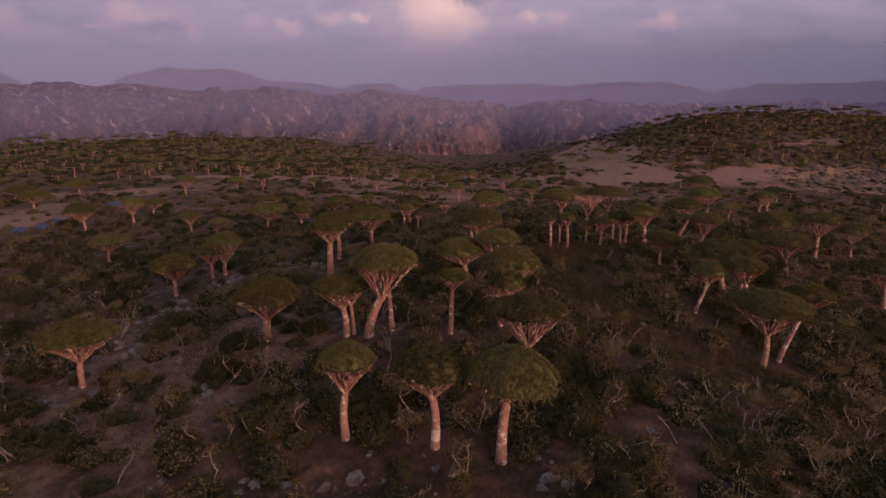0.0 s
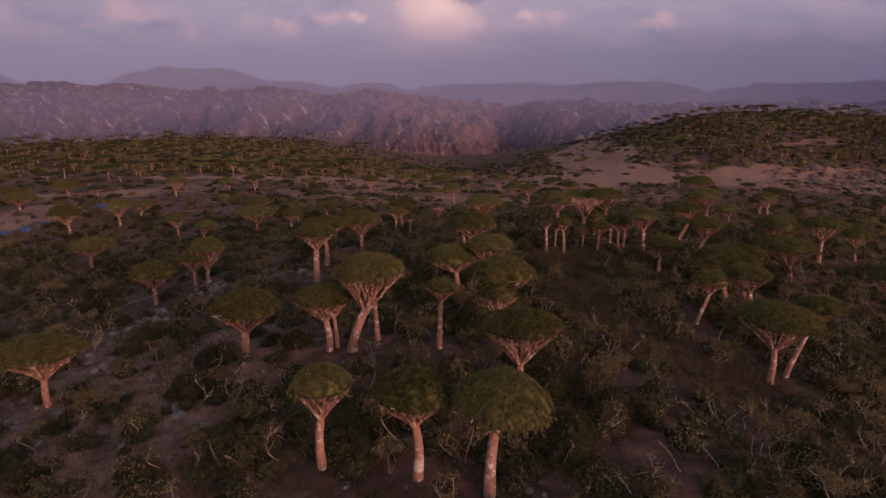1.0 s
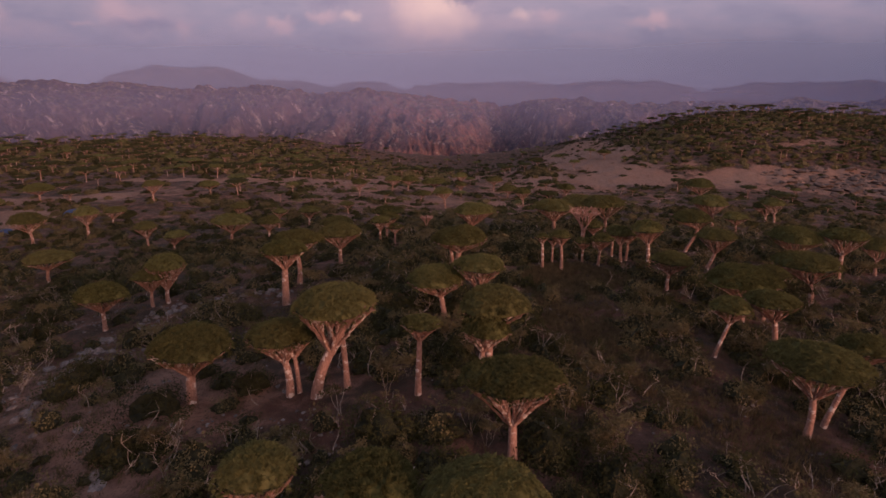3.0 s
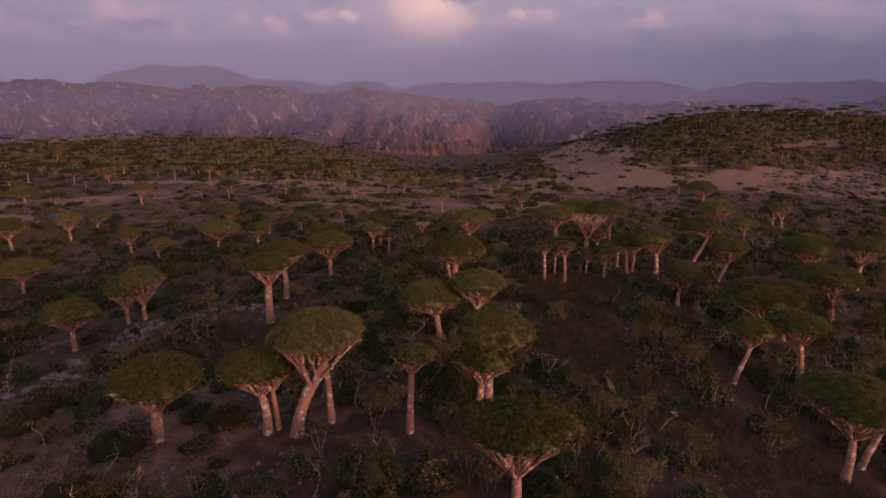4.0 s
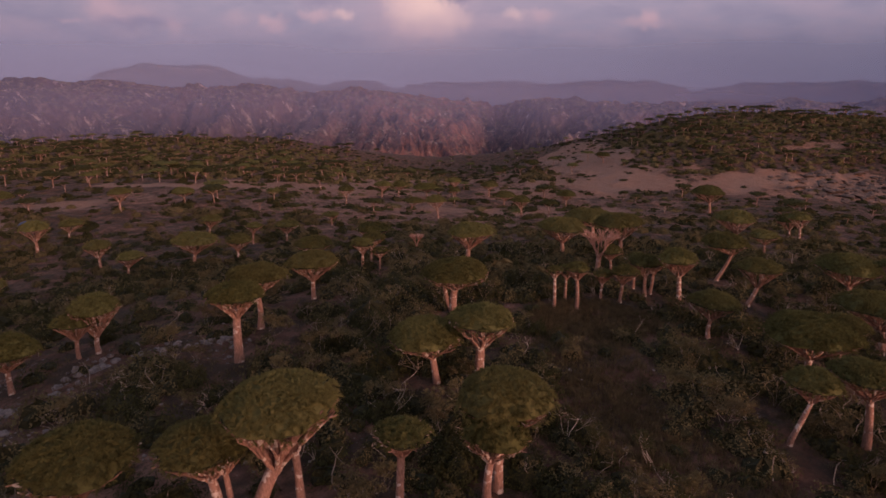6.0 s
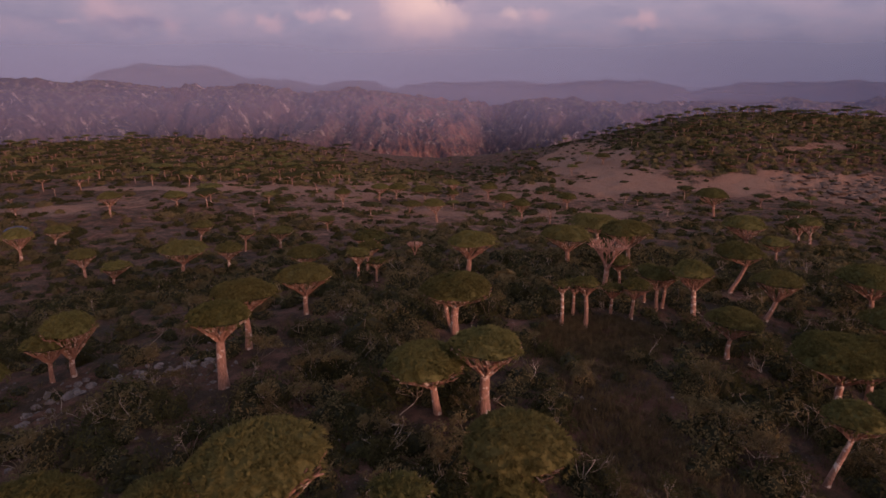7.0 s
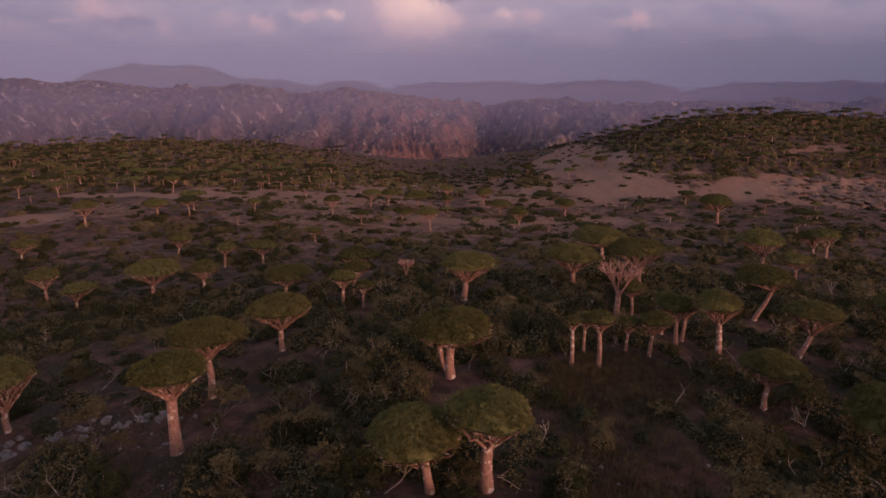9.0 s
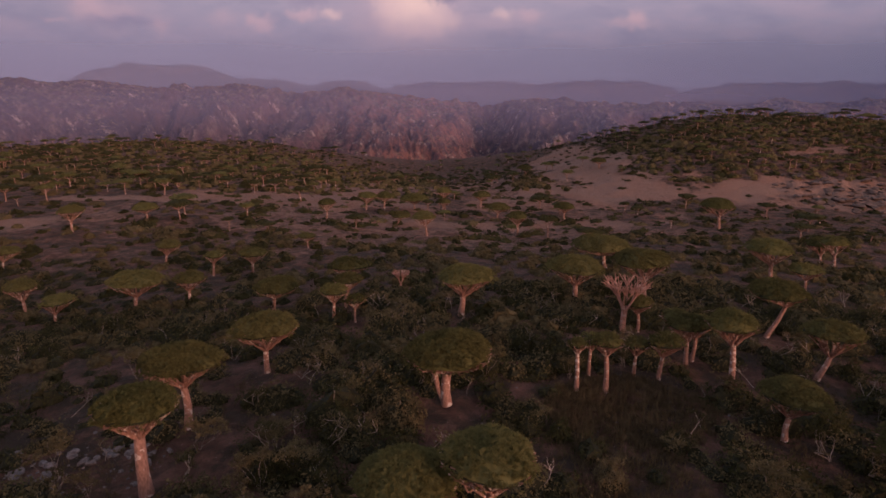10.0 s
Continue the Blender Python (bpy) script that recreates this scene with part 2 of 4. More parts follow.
def rock_material():
    mat, n, shade = material("grey_limestone", 0.9)
    place = n.add("ShaderNodeTexCoord").outputs["Object"]
    own = n.add("ShaderNodeObjectInfo").outputs["Random"]
    a, b = n.noise(place, 2.0, 5, 0.6), n.noise(place, 14.0, 4, 0.6)
    colour = n.mix(n.ramp(a, 0.35, 0.65), (0.1, 0.083, 0.083), (0.24, 0.2, 0.196))
    colour = n.mix(n.math("MULTIPLY", own, 0.5), colour, (0.155, 0.127, 0.125))
    n.link(colour, shade.inputs["Base Color"])
    bump(n, shade, n.math("ADD", a, n.math("MULTIPLY", b, 0.5)), 0.7, 0.08)
    return mat


ROCK = rock_material()


# near-black green: shade inside and under foliage put into the base colour
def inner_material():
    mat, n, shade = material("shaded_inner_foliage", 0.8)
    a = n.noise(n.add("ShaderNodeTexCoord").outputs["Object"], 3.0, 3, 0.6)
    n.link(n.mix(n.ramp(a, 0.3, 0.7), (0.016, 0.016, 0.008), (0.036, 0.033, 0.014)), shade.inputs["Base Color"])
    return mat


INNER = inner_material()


# ---- ground ----
def lattice(ix, iy, seed):
    k = (ix.astype(np.int64) * 374761393 + iy.astype(np.int64) * 668265263 + seed * 974634777) & 0x7FFFFFFF
    k = ((k ^ (k >> 13)) * 1274126177) & 0x7FFFFFFF
    return ((k ^ (k >> 16)) & 0xFFFF) / 65535.0


def value_noise(x, y, seed):
    ix, iy = np.floor(x), np.floor(y)
    fx, fy = x - ix, y - iy
    fx, fy = fx * fx * (3 - 2 * fx), fy * fy * (3 - 2 * fy)
    a, b = lattice(ix, iy, seed), lattice(ix + 1, iy, seed)
    c, d = lattice(ix, iy + 1, seed), lattice(ix + 1, iy + 1, seed)
    return (a + (b - a) * fx) * (1 - fy) + (c + (d - c) * fx) * fy


def fbm(x, y, seed, octaves=4, gain=0.5):
    total, amp, norm = 0.0, 1.0, 0.0
    for k in range(octaves):
        total, norm = total + amp * value_noise(x, y, seed + k), norm + amp
        x, y, amp = x * 2.03 + 17.1, y * 2.03 - 9.7, amp * gain
    return total / norm


def crests(x, y, seed, octaves=4):
    """Sharp-crested noise, 0 to 1."""
    total, amp, norm = 0.0, 1.0, 0.0
    for k in range(octaves):
        total, norm = total + amp * (1 - np.abs(2 * value_noise(x, y, seed + k) - 1)), norm + amp
        x, y, amp = x * 2.07 + 5.3, y * 2.07 + 11.9, amp * 0.5
    return total / norm


def step(v, lo, hi):
    s = np.clip((v - lo) / (hi - lo), 0, 1)
    return s * s * (3 - 2 * s)


# rounded mounds and hollows of the plateau: x, y, spread, height
MOUNDS = [
    (0, 40, 47, 4.67),
    (-38, 74, 40, 1.41),
    (30, 61, 34, -2.69),
    (0, 81, 38, 2.41),
    (24, 101, 38, 4.03),
    (-61, 122, 47, 0.70),
    (61, 122, 47, 2.65),
    (0, 162, 54, 1.10),
    (-94, 189, 74, 5.86),
    (94, 202, 74, 4.74),
    (27, 230, 61, -5.92),
    (-40, 270, 68, 1.14),
    (-162, 284, 94, 1.34),
    (81, 310, 68, 2.92),
    (176, 270, 68, -11.26),
    (176, 392, 81, 10.38),
    (297, 418, 94, 12.71),
    (14, 405, 94, -13.92),
    (-122, 446, 94, -0.25),
    (-256, 432, 108, -1.95),
    (148, 344, 47, 6.85),
    (0, 7, 40, 6.91),
    (81, 40, 81, 8.32),
    (-88, 47, 81, 3.85),
]
MOUNDS += [(40, 495, 85, -15.0), (-20, 540, 70, -7.0), (60, 540, 60, -5.0), (198, 470, 40, 6.5), (102, 505, 40, 5.0)]
BASE = -21.6
# ridges beyond the canyon: x/y, spread, distance, spread, height of the crest
RIDGES = [
    (-0.425, 0.14, 4350, 260, 98), (-0.78, 0.09, 4450, 220, 84), (-0.36, 0.2, 3500, 260, 22), (-0.12, 0.06, 3300, 200, -6), (0.02, 0.08, 3400, 220, -12),
    (0.2, 0.2, 3550, 260, -14), (0.33, 0.09, 3750, 220, -4), (0.64, 0.22, 3900, 260, 2), (0.72, 0.14, 2950, 160, -50),
]


def terrain(x, y):
    x, y = np.asarray(x, float), np.asarray(y, float)
    z = np.full(x.shape, BASE)
    for a, b, s, k in MOUNDS:
        z = z + k * np.exp(-((x - a) ** 2 + (y - b) ** 2) / (2 * s * s))
    r = np.hypot(x, y - 10)
    near = 1 - step(r, 150, 420)
    z = z + (fbm(x / 9, y / 9, 3) - 0.5) * (0.9 + 0.9 * step(r, 60, 200)) + (fbm(x / 1.6, y / 1.6, 9, 3) - 0.5) * 0.55 * near
    # the quarry-like broken terraces on the slope
    t = np.exp(-(((x - 168) / 40) ** 2 + ((y - 275) / 24) ** 2) * 1.5)
    z = z + t * (np.abs(fbm(x / 9, y / 7, 31, 3) - 0.5) * 9 - 1.0)
    z = z - 340 * step(r, 500 + 40 * fbm(x / 70, y / 70, 5), 1000) * step(y, -200, 200)
    # the canyon's far wall and the plateau beyond
    front = step(r, 1500, 1800) * step(y, 0, 400)
    u = np.clip(x / np.maximum(y, 1), -1.4, 1.4)
    top = np.interp(u, (-1.4, -0.7, -0.45, -0.1, 0.0, 0.1, 0.25, 0.5, 1.4), (-5, -8, -14, -34, -62, -80, -92, -80, -60))
    wx, wy = x + 160 * (fbm(x / 300, y / 300, 43, 3) - 0.5), y + 160 * (fbm(x / 300, y / 300, 44, 3) - 0.5)
    spur = crests(wx / 460, wy / 900, 41, 3)
    lip = 2260 + 330 * np.exp(-((u - 0.115) / 0.05) ** 2) - 120 * np.exp(-((u - 0.25) / 0.09) ** 4)     # a side canyon and a bluff
    lip = lip + 420 * (1 - spur) + 170 * (1 - crests(wx / 120, wy / 260, 47, 3))
    rise = np.clip((r - lip) / 860 + 1, 0, 1)
    rise = 0.85 * step(rise, -0.08, 1.08) + 0.15 * step(rise, 0.55, 0.85)
    top = top + 60 * (fbm(wx / 420, wy / 420, 65, 4) - 0.5) + 52 * (fbm(wx / 110, wy / 110, 67, 3) - 0.5) + 22 * (crests(wx / 38, wy / 38, 73, 3) - 0.6)
    cut = 4 * rise * (1 - rise) + 0.22
    wall = -380 + (top + 380) * rise + cut * ((crests(wx / 190, wy / 230, 53, 5) - 0.6) * 115 + (crests(wx / 48, wy / 60, 59, 4) - 0.6) * 46 + (crests(wx / 17, wy / 19, 69, 3) - 0.6) * 17)
    wall = wall + step(r, 2350, 2800) * ((crests(wx / 300, wy / 240, 83, 5) - 0.6) * 62 - 40 * step(r, 2600, 3200))
    rough = (crests(wx / 330, wy / 330, 61, 5) - 0.62) * 44 + (crests(wx / 90, wy / 90, 63, 4) - 0.6) * 46 + (crests(wx / 34, wy / 34, 77, 3) - 0.6) * 18
    for u0, su, r0, sr, crest in RIDGES:
        k = np.exp(-((r - r0) / sr) ** 2) * np.exp(-np.abs((u - u0) / su) ** 4.0)
        wall = wall + np.maximum(0, crest - wall + rough) * k
    wall = wall - 60 * step(r, 4500, 4850)
    return z * (1 - front) + wall * front


# patches of open ground: x, y, half width, half length, turn in degrees, strength
OPEN_FAR = [
    (84, 330, 24, 52, 8, 1.0), (30, 330, 55, 60, 0, 0.5), (42, 258, 42, 16, 0, 0.65), (93, 375, 24, 55, 8, 1.0), (100, 450, 22, 60, -6, 1.0), (-34.5, 50, 2.4, 11, 8, 0.5), (78, 284, 42, 24, 0, 1.0), (150, 258, 40, 9, 4, 0.6), (166, 272, 42, 24, 0, 1.0), (-42, 256, 46, 22, 6, 1.0), (-24, 330, 26, 55, -18, 0.65),
    (30, 215, 46, 9, 3, 0.8),
]
OPEN_NEAR = [
    (-114, 190, 22, 6, 12, 0.8), (-62, 158, 26, 16, 0, 0.3),
    (-28, 50, 10, 26, 10, 0.45), (-21, 48, 9, 14, 12, 0.6), (-15, 54, 11, 9, 0, 0.35), (-110, 153, 13, 20, -15, 0.8), (-98, 236, 26, 6, 4, 0.9), (0, 205, 85, 42, 0, 0.5),
    (-40, 128, 30, 22, 0, 0.1), (-9, 31, 4, 6, 0, 0.3), (-34, 78, 14, 7, 0, 0.25), (-62, 112, 9, 14, 20, 0.3), (-68, 158, 16, 20, 0, 0.35), (200, 330, 22, 10, 0, 0.7), (-70, 300, 16, 8, 0, 0.6),
]
GRASSY = [(19.5, 54, 3.4, 16, 27, 0.5), (13.5, 72, 3.8, 13, 0, 0.5), (17, 82.5, 6, 4.5, 0, 0.55)]     # grassy openings in the scrub
OPEN = OPEN_FAR + OPEN_NEAR
PALE = [(-110, 154, 15, 24, -15, 0.8), (-98, 236, 26, 6, 4, 0.8), (82, 300, 26, 40, 8, 0.6), (172, 271, 36, 18, 0, 1.0), (-118, 186, 26, 8, 12, 0.7), (-62, 212, 30, 4, 16, 0.4),
        (-34, 62, 2.2, 14, 0, 0.25), (-34.6, 49, 1.5, 9, 8, 0.4), (92, 365, 20, 40, 8, 0.45)]


def patches(x, y, rows):
    x, y = np.asarray(x, float), np.asarray(y, float)
    jag = (fbm(x / 14, y / 14, 71, 4) - 0.5) * 1.5
    best = np.zeros(x.shape)
    for a, b, rx, ry, turn, strength in rows:
        c, s = math.cos(radians(turn)), math.sin(radians(turn))
        dx, dy = (x - a) * c + (y - b) * s, -(x - a) * s + (y - b) * c
        d = np.sqrt((dx / rx) ** 2 + (dy / ry) ** 2)
        best = np.maximum(best, strength * (1 - step(d + jag, 0.7, 1.25)))
    return best


def raw_mesh(name, verts, faces, mats, slots=None, smooth=True):
    """A mesh from arrays: faces is (n, 3) or (n, 4)."""
    verts, faces = np.asarray(verts, np.float32), np.asarray(faces, np.int32)
    mesh = bpy.data.meshes.new(name)
    sides = faces.shape[1]
    mesh.vertices.add(len(verts))
    mesh.vertices.foreach_set("co", verts.ravel())
    mesh.loops.add(faces.size)
    mesh.loops.foreach_set("vertex_index", faces.ravel())
    mesh.polygons.add(len(faces))
    mesh.polygons.foreach_set("loop_start", np.arange(0, faces.size, sides, dtype=np.int32))
    if slots is not None:
        mesh.polygons.foreach_set("material_index", np.asarray(slots, np.int32))
    mesh.polygons.foreach_set("use_smooth", np.full(len(faces), smooth))
    for m in mats:
        mesh.materials.append(m)
    mesh.update(calc_edges=True)
    return mesh


def build_ground():
    turns = np.radians(np.concatenate([np.linspace(-44, 44, 640), np.linspace(46, 314, 60)]))
    rings = np.concatenate([np.linspace(0.02, 16, 10), np.geomspace(17, 130, 165), np.geomspace(131.5, 540, 130),
                            np.linspace(560, 1550, 10), np.linspace(1580, 2740, 150), np.linspace(2770, 4850, 90)])
    rr, tt = np.meshgrid(rings, turns, indexing="ij")
    x, y = rr * np.sin(tt), 10 + rr * np.cos(tt)
    z = terrain(x, y)
    count, wide = x.shape
    index = np.arange(count * wide).reshape(count, wide)
    a, b = index[:-1], index[1:]
    faces = np.stack([a, np.roll(a, -1, 1), np.roll(b, -1, 1), b], -1)[..., ::-1].reshape(-1, 4)
    ring_r = np.repeat(rings[:-1], wide)
    slots = np.where(ring_r < 620, 0, np.where(ring_r < 2750, 1, 2))
    mesh = raw_mesh("ground", np.stack([x, y, z], -1).reshape(-1, 3), faces, (SOIL, CANYON, FAR_HILL), slots)
    rust = mesh.attributes.new("rust", "FLOAT", "POINT")
    rust.data.foreach_set("value", np.exp(-((x / np.maximum(y, 1) + 0.02) / 0.13) ** 2).astype(np.float32).ravel())
    for key, rows in (("bare", OPEN), ("pale", PALE)):
        layer = mesh.attributes.new(key, "FLOAT", "POINT")
        layer.data.foreach_set("value", patches(x, y, rows).astype(np.float32).ravel())
    tagged(new("ground", mesh), "stony reddish plateau, canyon wall and misty hills beyond", "ground", kind="structure")


build_ground()


# ---- mist hanging in the canyon and beyond it ----
def mist_material(name, tint, density, low, high, scale, foot=-400, reach=22, west=0.9, lift=0.0):
    """Haze as a tinted sheet: lets most light through and scatters a little of it, thinning out with height."""
    mat = bpy.data.materials.new(name)
    mat.use_nodes = True
    n = Nodes(mat.node_tree)
    at = n.add("ShaderNodeNewGeometry").outputs["Position"]
    sep = n.add("ShaderNodeSeparateXYZ")
    n.link(at, sep.inputs[0])
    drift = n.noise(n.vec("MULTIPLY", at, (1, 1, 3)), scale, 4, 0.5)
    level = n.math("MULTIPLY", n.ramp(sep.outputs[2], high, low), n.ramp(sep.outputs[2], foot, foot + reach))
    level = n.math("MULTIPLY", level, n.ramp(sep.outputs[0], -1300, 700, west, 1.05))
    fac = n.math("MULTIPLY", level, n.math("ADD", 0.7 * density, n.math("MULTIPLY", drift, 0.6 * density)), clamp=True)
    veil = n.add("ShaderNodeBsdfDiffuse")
    # the haze tint itself is brightened towards +x by lift
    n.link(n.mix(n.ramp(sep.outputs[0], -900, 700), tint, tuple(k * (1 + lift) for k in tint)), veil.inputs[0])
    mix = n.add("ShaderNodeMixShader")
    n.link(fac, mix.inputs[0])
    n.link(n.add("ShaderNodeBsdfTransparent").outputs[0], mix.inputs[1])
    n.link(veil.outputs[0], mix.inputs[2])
    n.link(mix.outputs[0], n.add("ShaderNodeOutputMaterial").inputs[0])
    return mat


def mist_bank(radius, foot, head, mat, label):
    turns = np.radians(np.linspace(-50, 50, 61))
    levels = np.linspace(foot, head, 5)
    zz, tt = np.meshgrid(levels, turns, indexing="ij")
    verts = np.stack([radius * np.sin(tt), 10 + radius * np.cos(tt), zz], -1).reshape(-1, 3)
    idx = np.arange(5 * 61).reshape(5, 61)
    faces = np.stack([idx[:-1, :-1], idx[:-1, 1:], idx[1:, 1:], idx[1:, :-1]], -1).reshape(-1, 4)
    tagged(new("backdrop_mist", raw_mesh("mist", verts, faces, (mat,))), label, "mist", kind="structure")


# curved lilac-tinted sheets stand in for the haze of distance
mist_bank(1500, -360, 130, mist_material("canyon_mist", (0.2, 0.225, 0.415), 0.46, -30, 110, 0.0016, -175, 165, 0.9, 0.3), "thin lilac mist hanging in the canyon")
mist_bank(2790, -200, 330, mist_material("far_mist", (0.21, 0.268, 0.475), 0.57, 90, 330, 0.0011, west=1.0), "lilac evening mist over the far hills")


def ground_z(x, y):
    return float(terrain(np.array([x]), np.array([y]))[0])


# ---- trees ----
def part(name, mesh, parent, label=""):
    ob = new(name, mesh)
    ob.parent = parent
    return tagged(ob, label)


class Tubes:
    """Gathers tapered tubes into one mesh."""

    def __init__(self):
        self.verts, self.faces = [], []

    def run(self, points, radii, sides=6):
        first = len(self.verts)
        for k, (p, r) in enumerate(zip(points, radii)):
            a, b = points[max(k - 1, 0)], points[min(k + 1, len(points) - 1)]
            axis = (Vector(b) - Vector(a)).normalized()
            side = axis.cross(Vector((0.3, 1, 0.1)) if abs(axis.y) < 0.9 else Vector((1, 0, 0))).normalized()
            other = axis.cross(side)
            for s in range(sides):
                w = 2 * math.pi * s / sides
                self.verts.append(tuple(Vector(p) + (side * math.cos(w) + other * math.sin(w)) * r))
        for k in range(len(points) - 1):
            for s in range(sides):
                a, b = first + k * sides + s, first + k * sides + (s + 1) % sides
                self.faces.append((a, b, b + sides, a + sides))

    def mesh(self, name, mat):
        return raw_mesh(name, self.verts, self.faces, (mat,))


def grow(tubes, rng, start, ends, radius, sides, wave=0.06, least=0.042):
    """Forks again and again from start until every end is reached."""
    if len(ends) == 1:
        end = ends[0]
        mid = (start + end) / 2 + rng.normal(0, wave, 3) * np.linalg.norm(end - start)
        tubes.run([start, mid, end], [radius, radius * 0.9, radius * 0.75], sides)
        return
    centre = ends.mean(0)
    flat = ends[:, :2] - centre[:2]
    _, _, axes = np.linalg.svd(flat, full_matrices=False)
    order = np.argsort(flat @ axes[0])
    half = len(ends) // 2
    for group in (ends[order[:half]], ends[order[half:]]):
        if len(group) == 0:
            continue
        node = start + (group.mean(0) - start) * (0.34 if len(group) > 1 else 1.0)
        r = max(radius * max(0.68, (len(group) / len(ends)) ** 0.36), least)
        if len(group) == 1:
            grow(tubes, rng, start, group, r, sides, wave, least)
        else:
            mid = (start + node) / 2 + rng.normal(0, wave, 3) * np.linalg.norm(node - start)
            tubes.run([start, mid, node], [radius * 0.86, (radius * 0.86 + r) / 2, r * 0.95], sides)
            grow(tubes, rng, node, group, r * 0.95, sides, wave, least)


def crown_mesh(rng, width, thick, spacing, blades, length, droop, lumps):
    """An umbrella of leaf rosettes over a closed lens of leaves, its rim at z = 0."""
    R = width / 2 - 0.6 * length
    thick = thick - 0.4 * length
    count = int(1.25 * math.pi * R * R / spacing ** 2)
    i = np.arange(count) + 0.5
    rad, ang = np.sqrt(i / count), i * 2.39996 + rng.normal(0, 0.25, count)
    rad = np.clip(rad + rng.normal(0, 0.025, count), 0, 1.02)
    k1, k2, k3 = rng.uniform(0, 6.28, 3)
    squeeze = rng.uniform(0.88, 1.0)

    def outline(a):
        return 1 + 0.06 * np.sin(2 * a + k1) + 0.05 * np.sin(3 * a + k2) + 0.03 * np.sin(7 * a + k3)

    ox, oy = rng.uniform(0, 90, 2)

    def dome(rn, a):
        x, y = R * rn * outline(a) * np.cos(a), R * rn * outline(a) * np.sin(a) * squeeze
        z = thick * (np.maximum(0, 1 - np.minimum(rn, 1) ** 2.2)) ** 0.62
        z = z + (fbm(x / (0.22 * width) + ox, y / (0.22 * width) + oy, 7, 3) - 0.5) * lumps * (1.15 - rn ** 3)
        return x, y, z

    x, y, z = dome(rad, ang)
    z = z + rng.normal(0, 0.05, count)
    base = np.stack([x, y, z], -1)
    lean = rad ** 2.0
    nrm = np.stack([np.cos(ang) * lean * 1.3, np.sin(ang) * lean * 1.3, 1.1 - lean * 0.75], -1)
    nrm /= np.linalg.norm(nrm, axis=1)[:, None]
    P, N = np.repeat(base, blades, 0), np.repeat(nrm, blades, 0)
    m = len(P)
    rand = rng.normal(0, 1, (m, 3))
    rand -= (rand * N).sum(1)[:, None] * N
    rand /= np.linalg.norm(rand, axis=1)[:, None] + 1e-6
    D = N * rng.uniform(0.6, 1.1, (m, 1)) + rand * rng.uniform(0.3, 0.85, (m, 1))
    D[:, 2] = np.where(D[:, 2] < -0.15, D[:, 2] * 0.4, D[:, 2]) - droop * np.repeat(0.4 + lean, blades)
    D /= np.linalg.norm(D, axis=1)[:, None]
    L = length * rng.uniform(0.7, 1.25, (m, 1))
    S = np.cross(D, rng.normal(0, 1, (m, 3)))
    S /= np.linalg.norm(S, axis=1)[:, None] + 1e-6
    wide = 0.065 * L
    P = P - N * 0.1
    mid = P + D * L * 0.45
    tip = P + D * L
    tip[:, 2] -= (0.10 + droop * 0.25) * L[:, 0]
    verts = np.stack([P, mid + S * wide, tip, mid - S * wide], 1).reshape(-1, 3)
    faces = np.arange(4 * m).reshape(-1, 4)
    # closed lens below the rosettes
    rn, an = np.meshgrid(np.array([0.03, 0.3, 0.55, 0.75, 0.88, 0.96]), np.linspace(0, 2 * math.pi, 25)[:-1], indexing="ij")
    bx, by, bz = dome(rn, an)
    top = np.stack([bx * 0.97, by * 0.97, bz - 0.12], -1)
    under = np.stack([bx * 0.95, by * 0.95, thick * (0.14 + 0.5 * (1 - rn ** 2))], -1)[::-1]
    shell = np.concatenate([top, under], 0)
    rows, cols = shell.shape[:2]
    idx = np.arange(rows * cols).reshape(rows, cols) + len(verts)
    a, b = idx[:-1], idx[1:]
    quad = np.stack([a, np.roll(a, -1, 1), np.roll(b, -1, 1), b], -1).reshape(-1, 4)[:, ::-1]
    # lower half of the lens takes INNER, a dark underside painted as shade
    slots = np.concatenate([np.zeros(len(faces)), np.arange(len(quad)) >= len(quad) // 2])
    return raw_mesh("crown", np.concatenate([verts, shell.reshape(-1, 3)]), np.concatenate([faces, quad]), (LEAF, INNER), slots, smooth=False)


tree_count, FEET = [0], []
LABELS = ("dragon tree with a dense dark-green umbrella crown and pinkish trunk",
          "mature dragon tree, flat olive-green crown on forked pale limbs",
          "slender dragon tree with a small tufted green crown",
          "wide-crowned dragon tree standing among dark scrub")


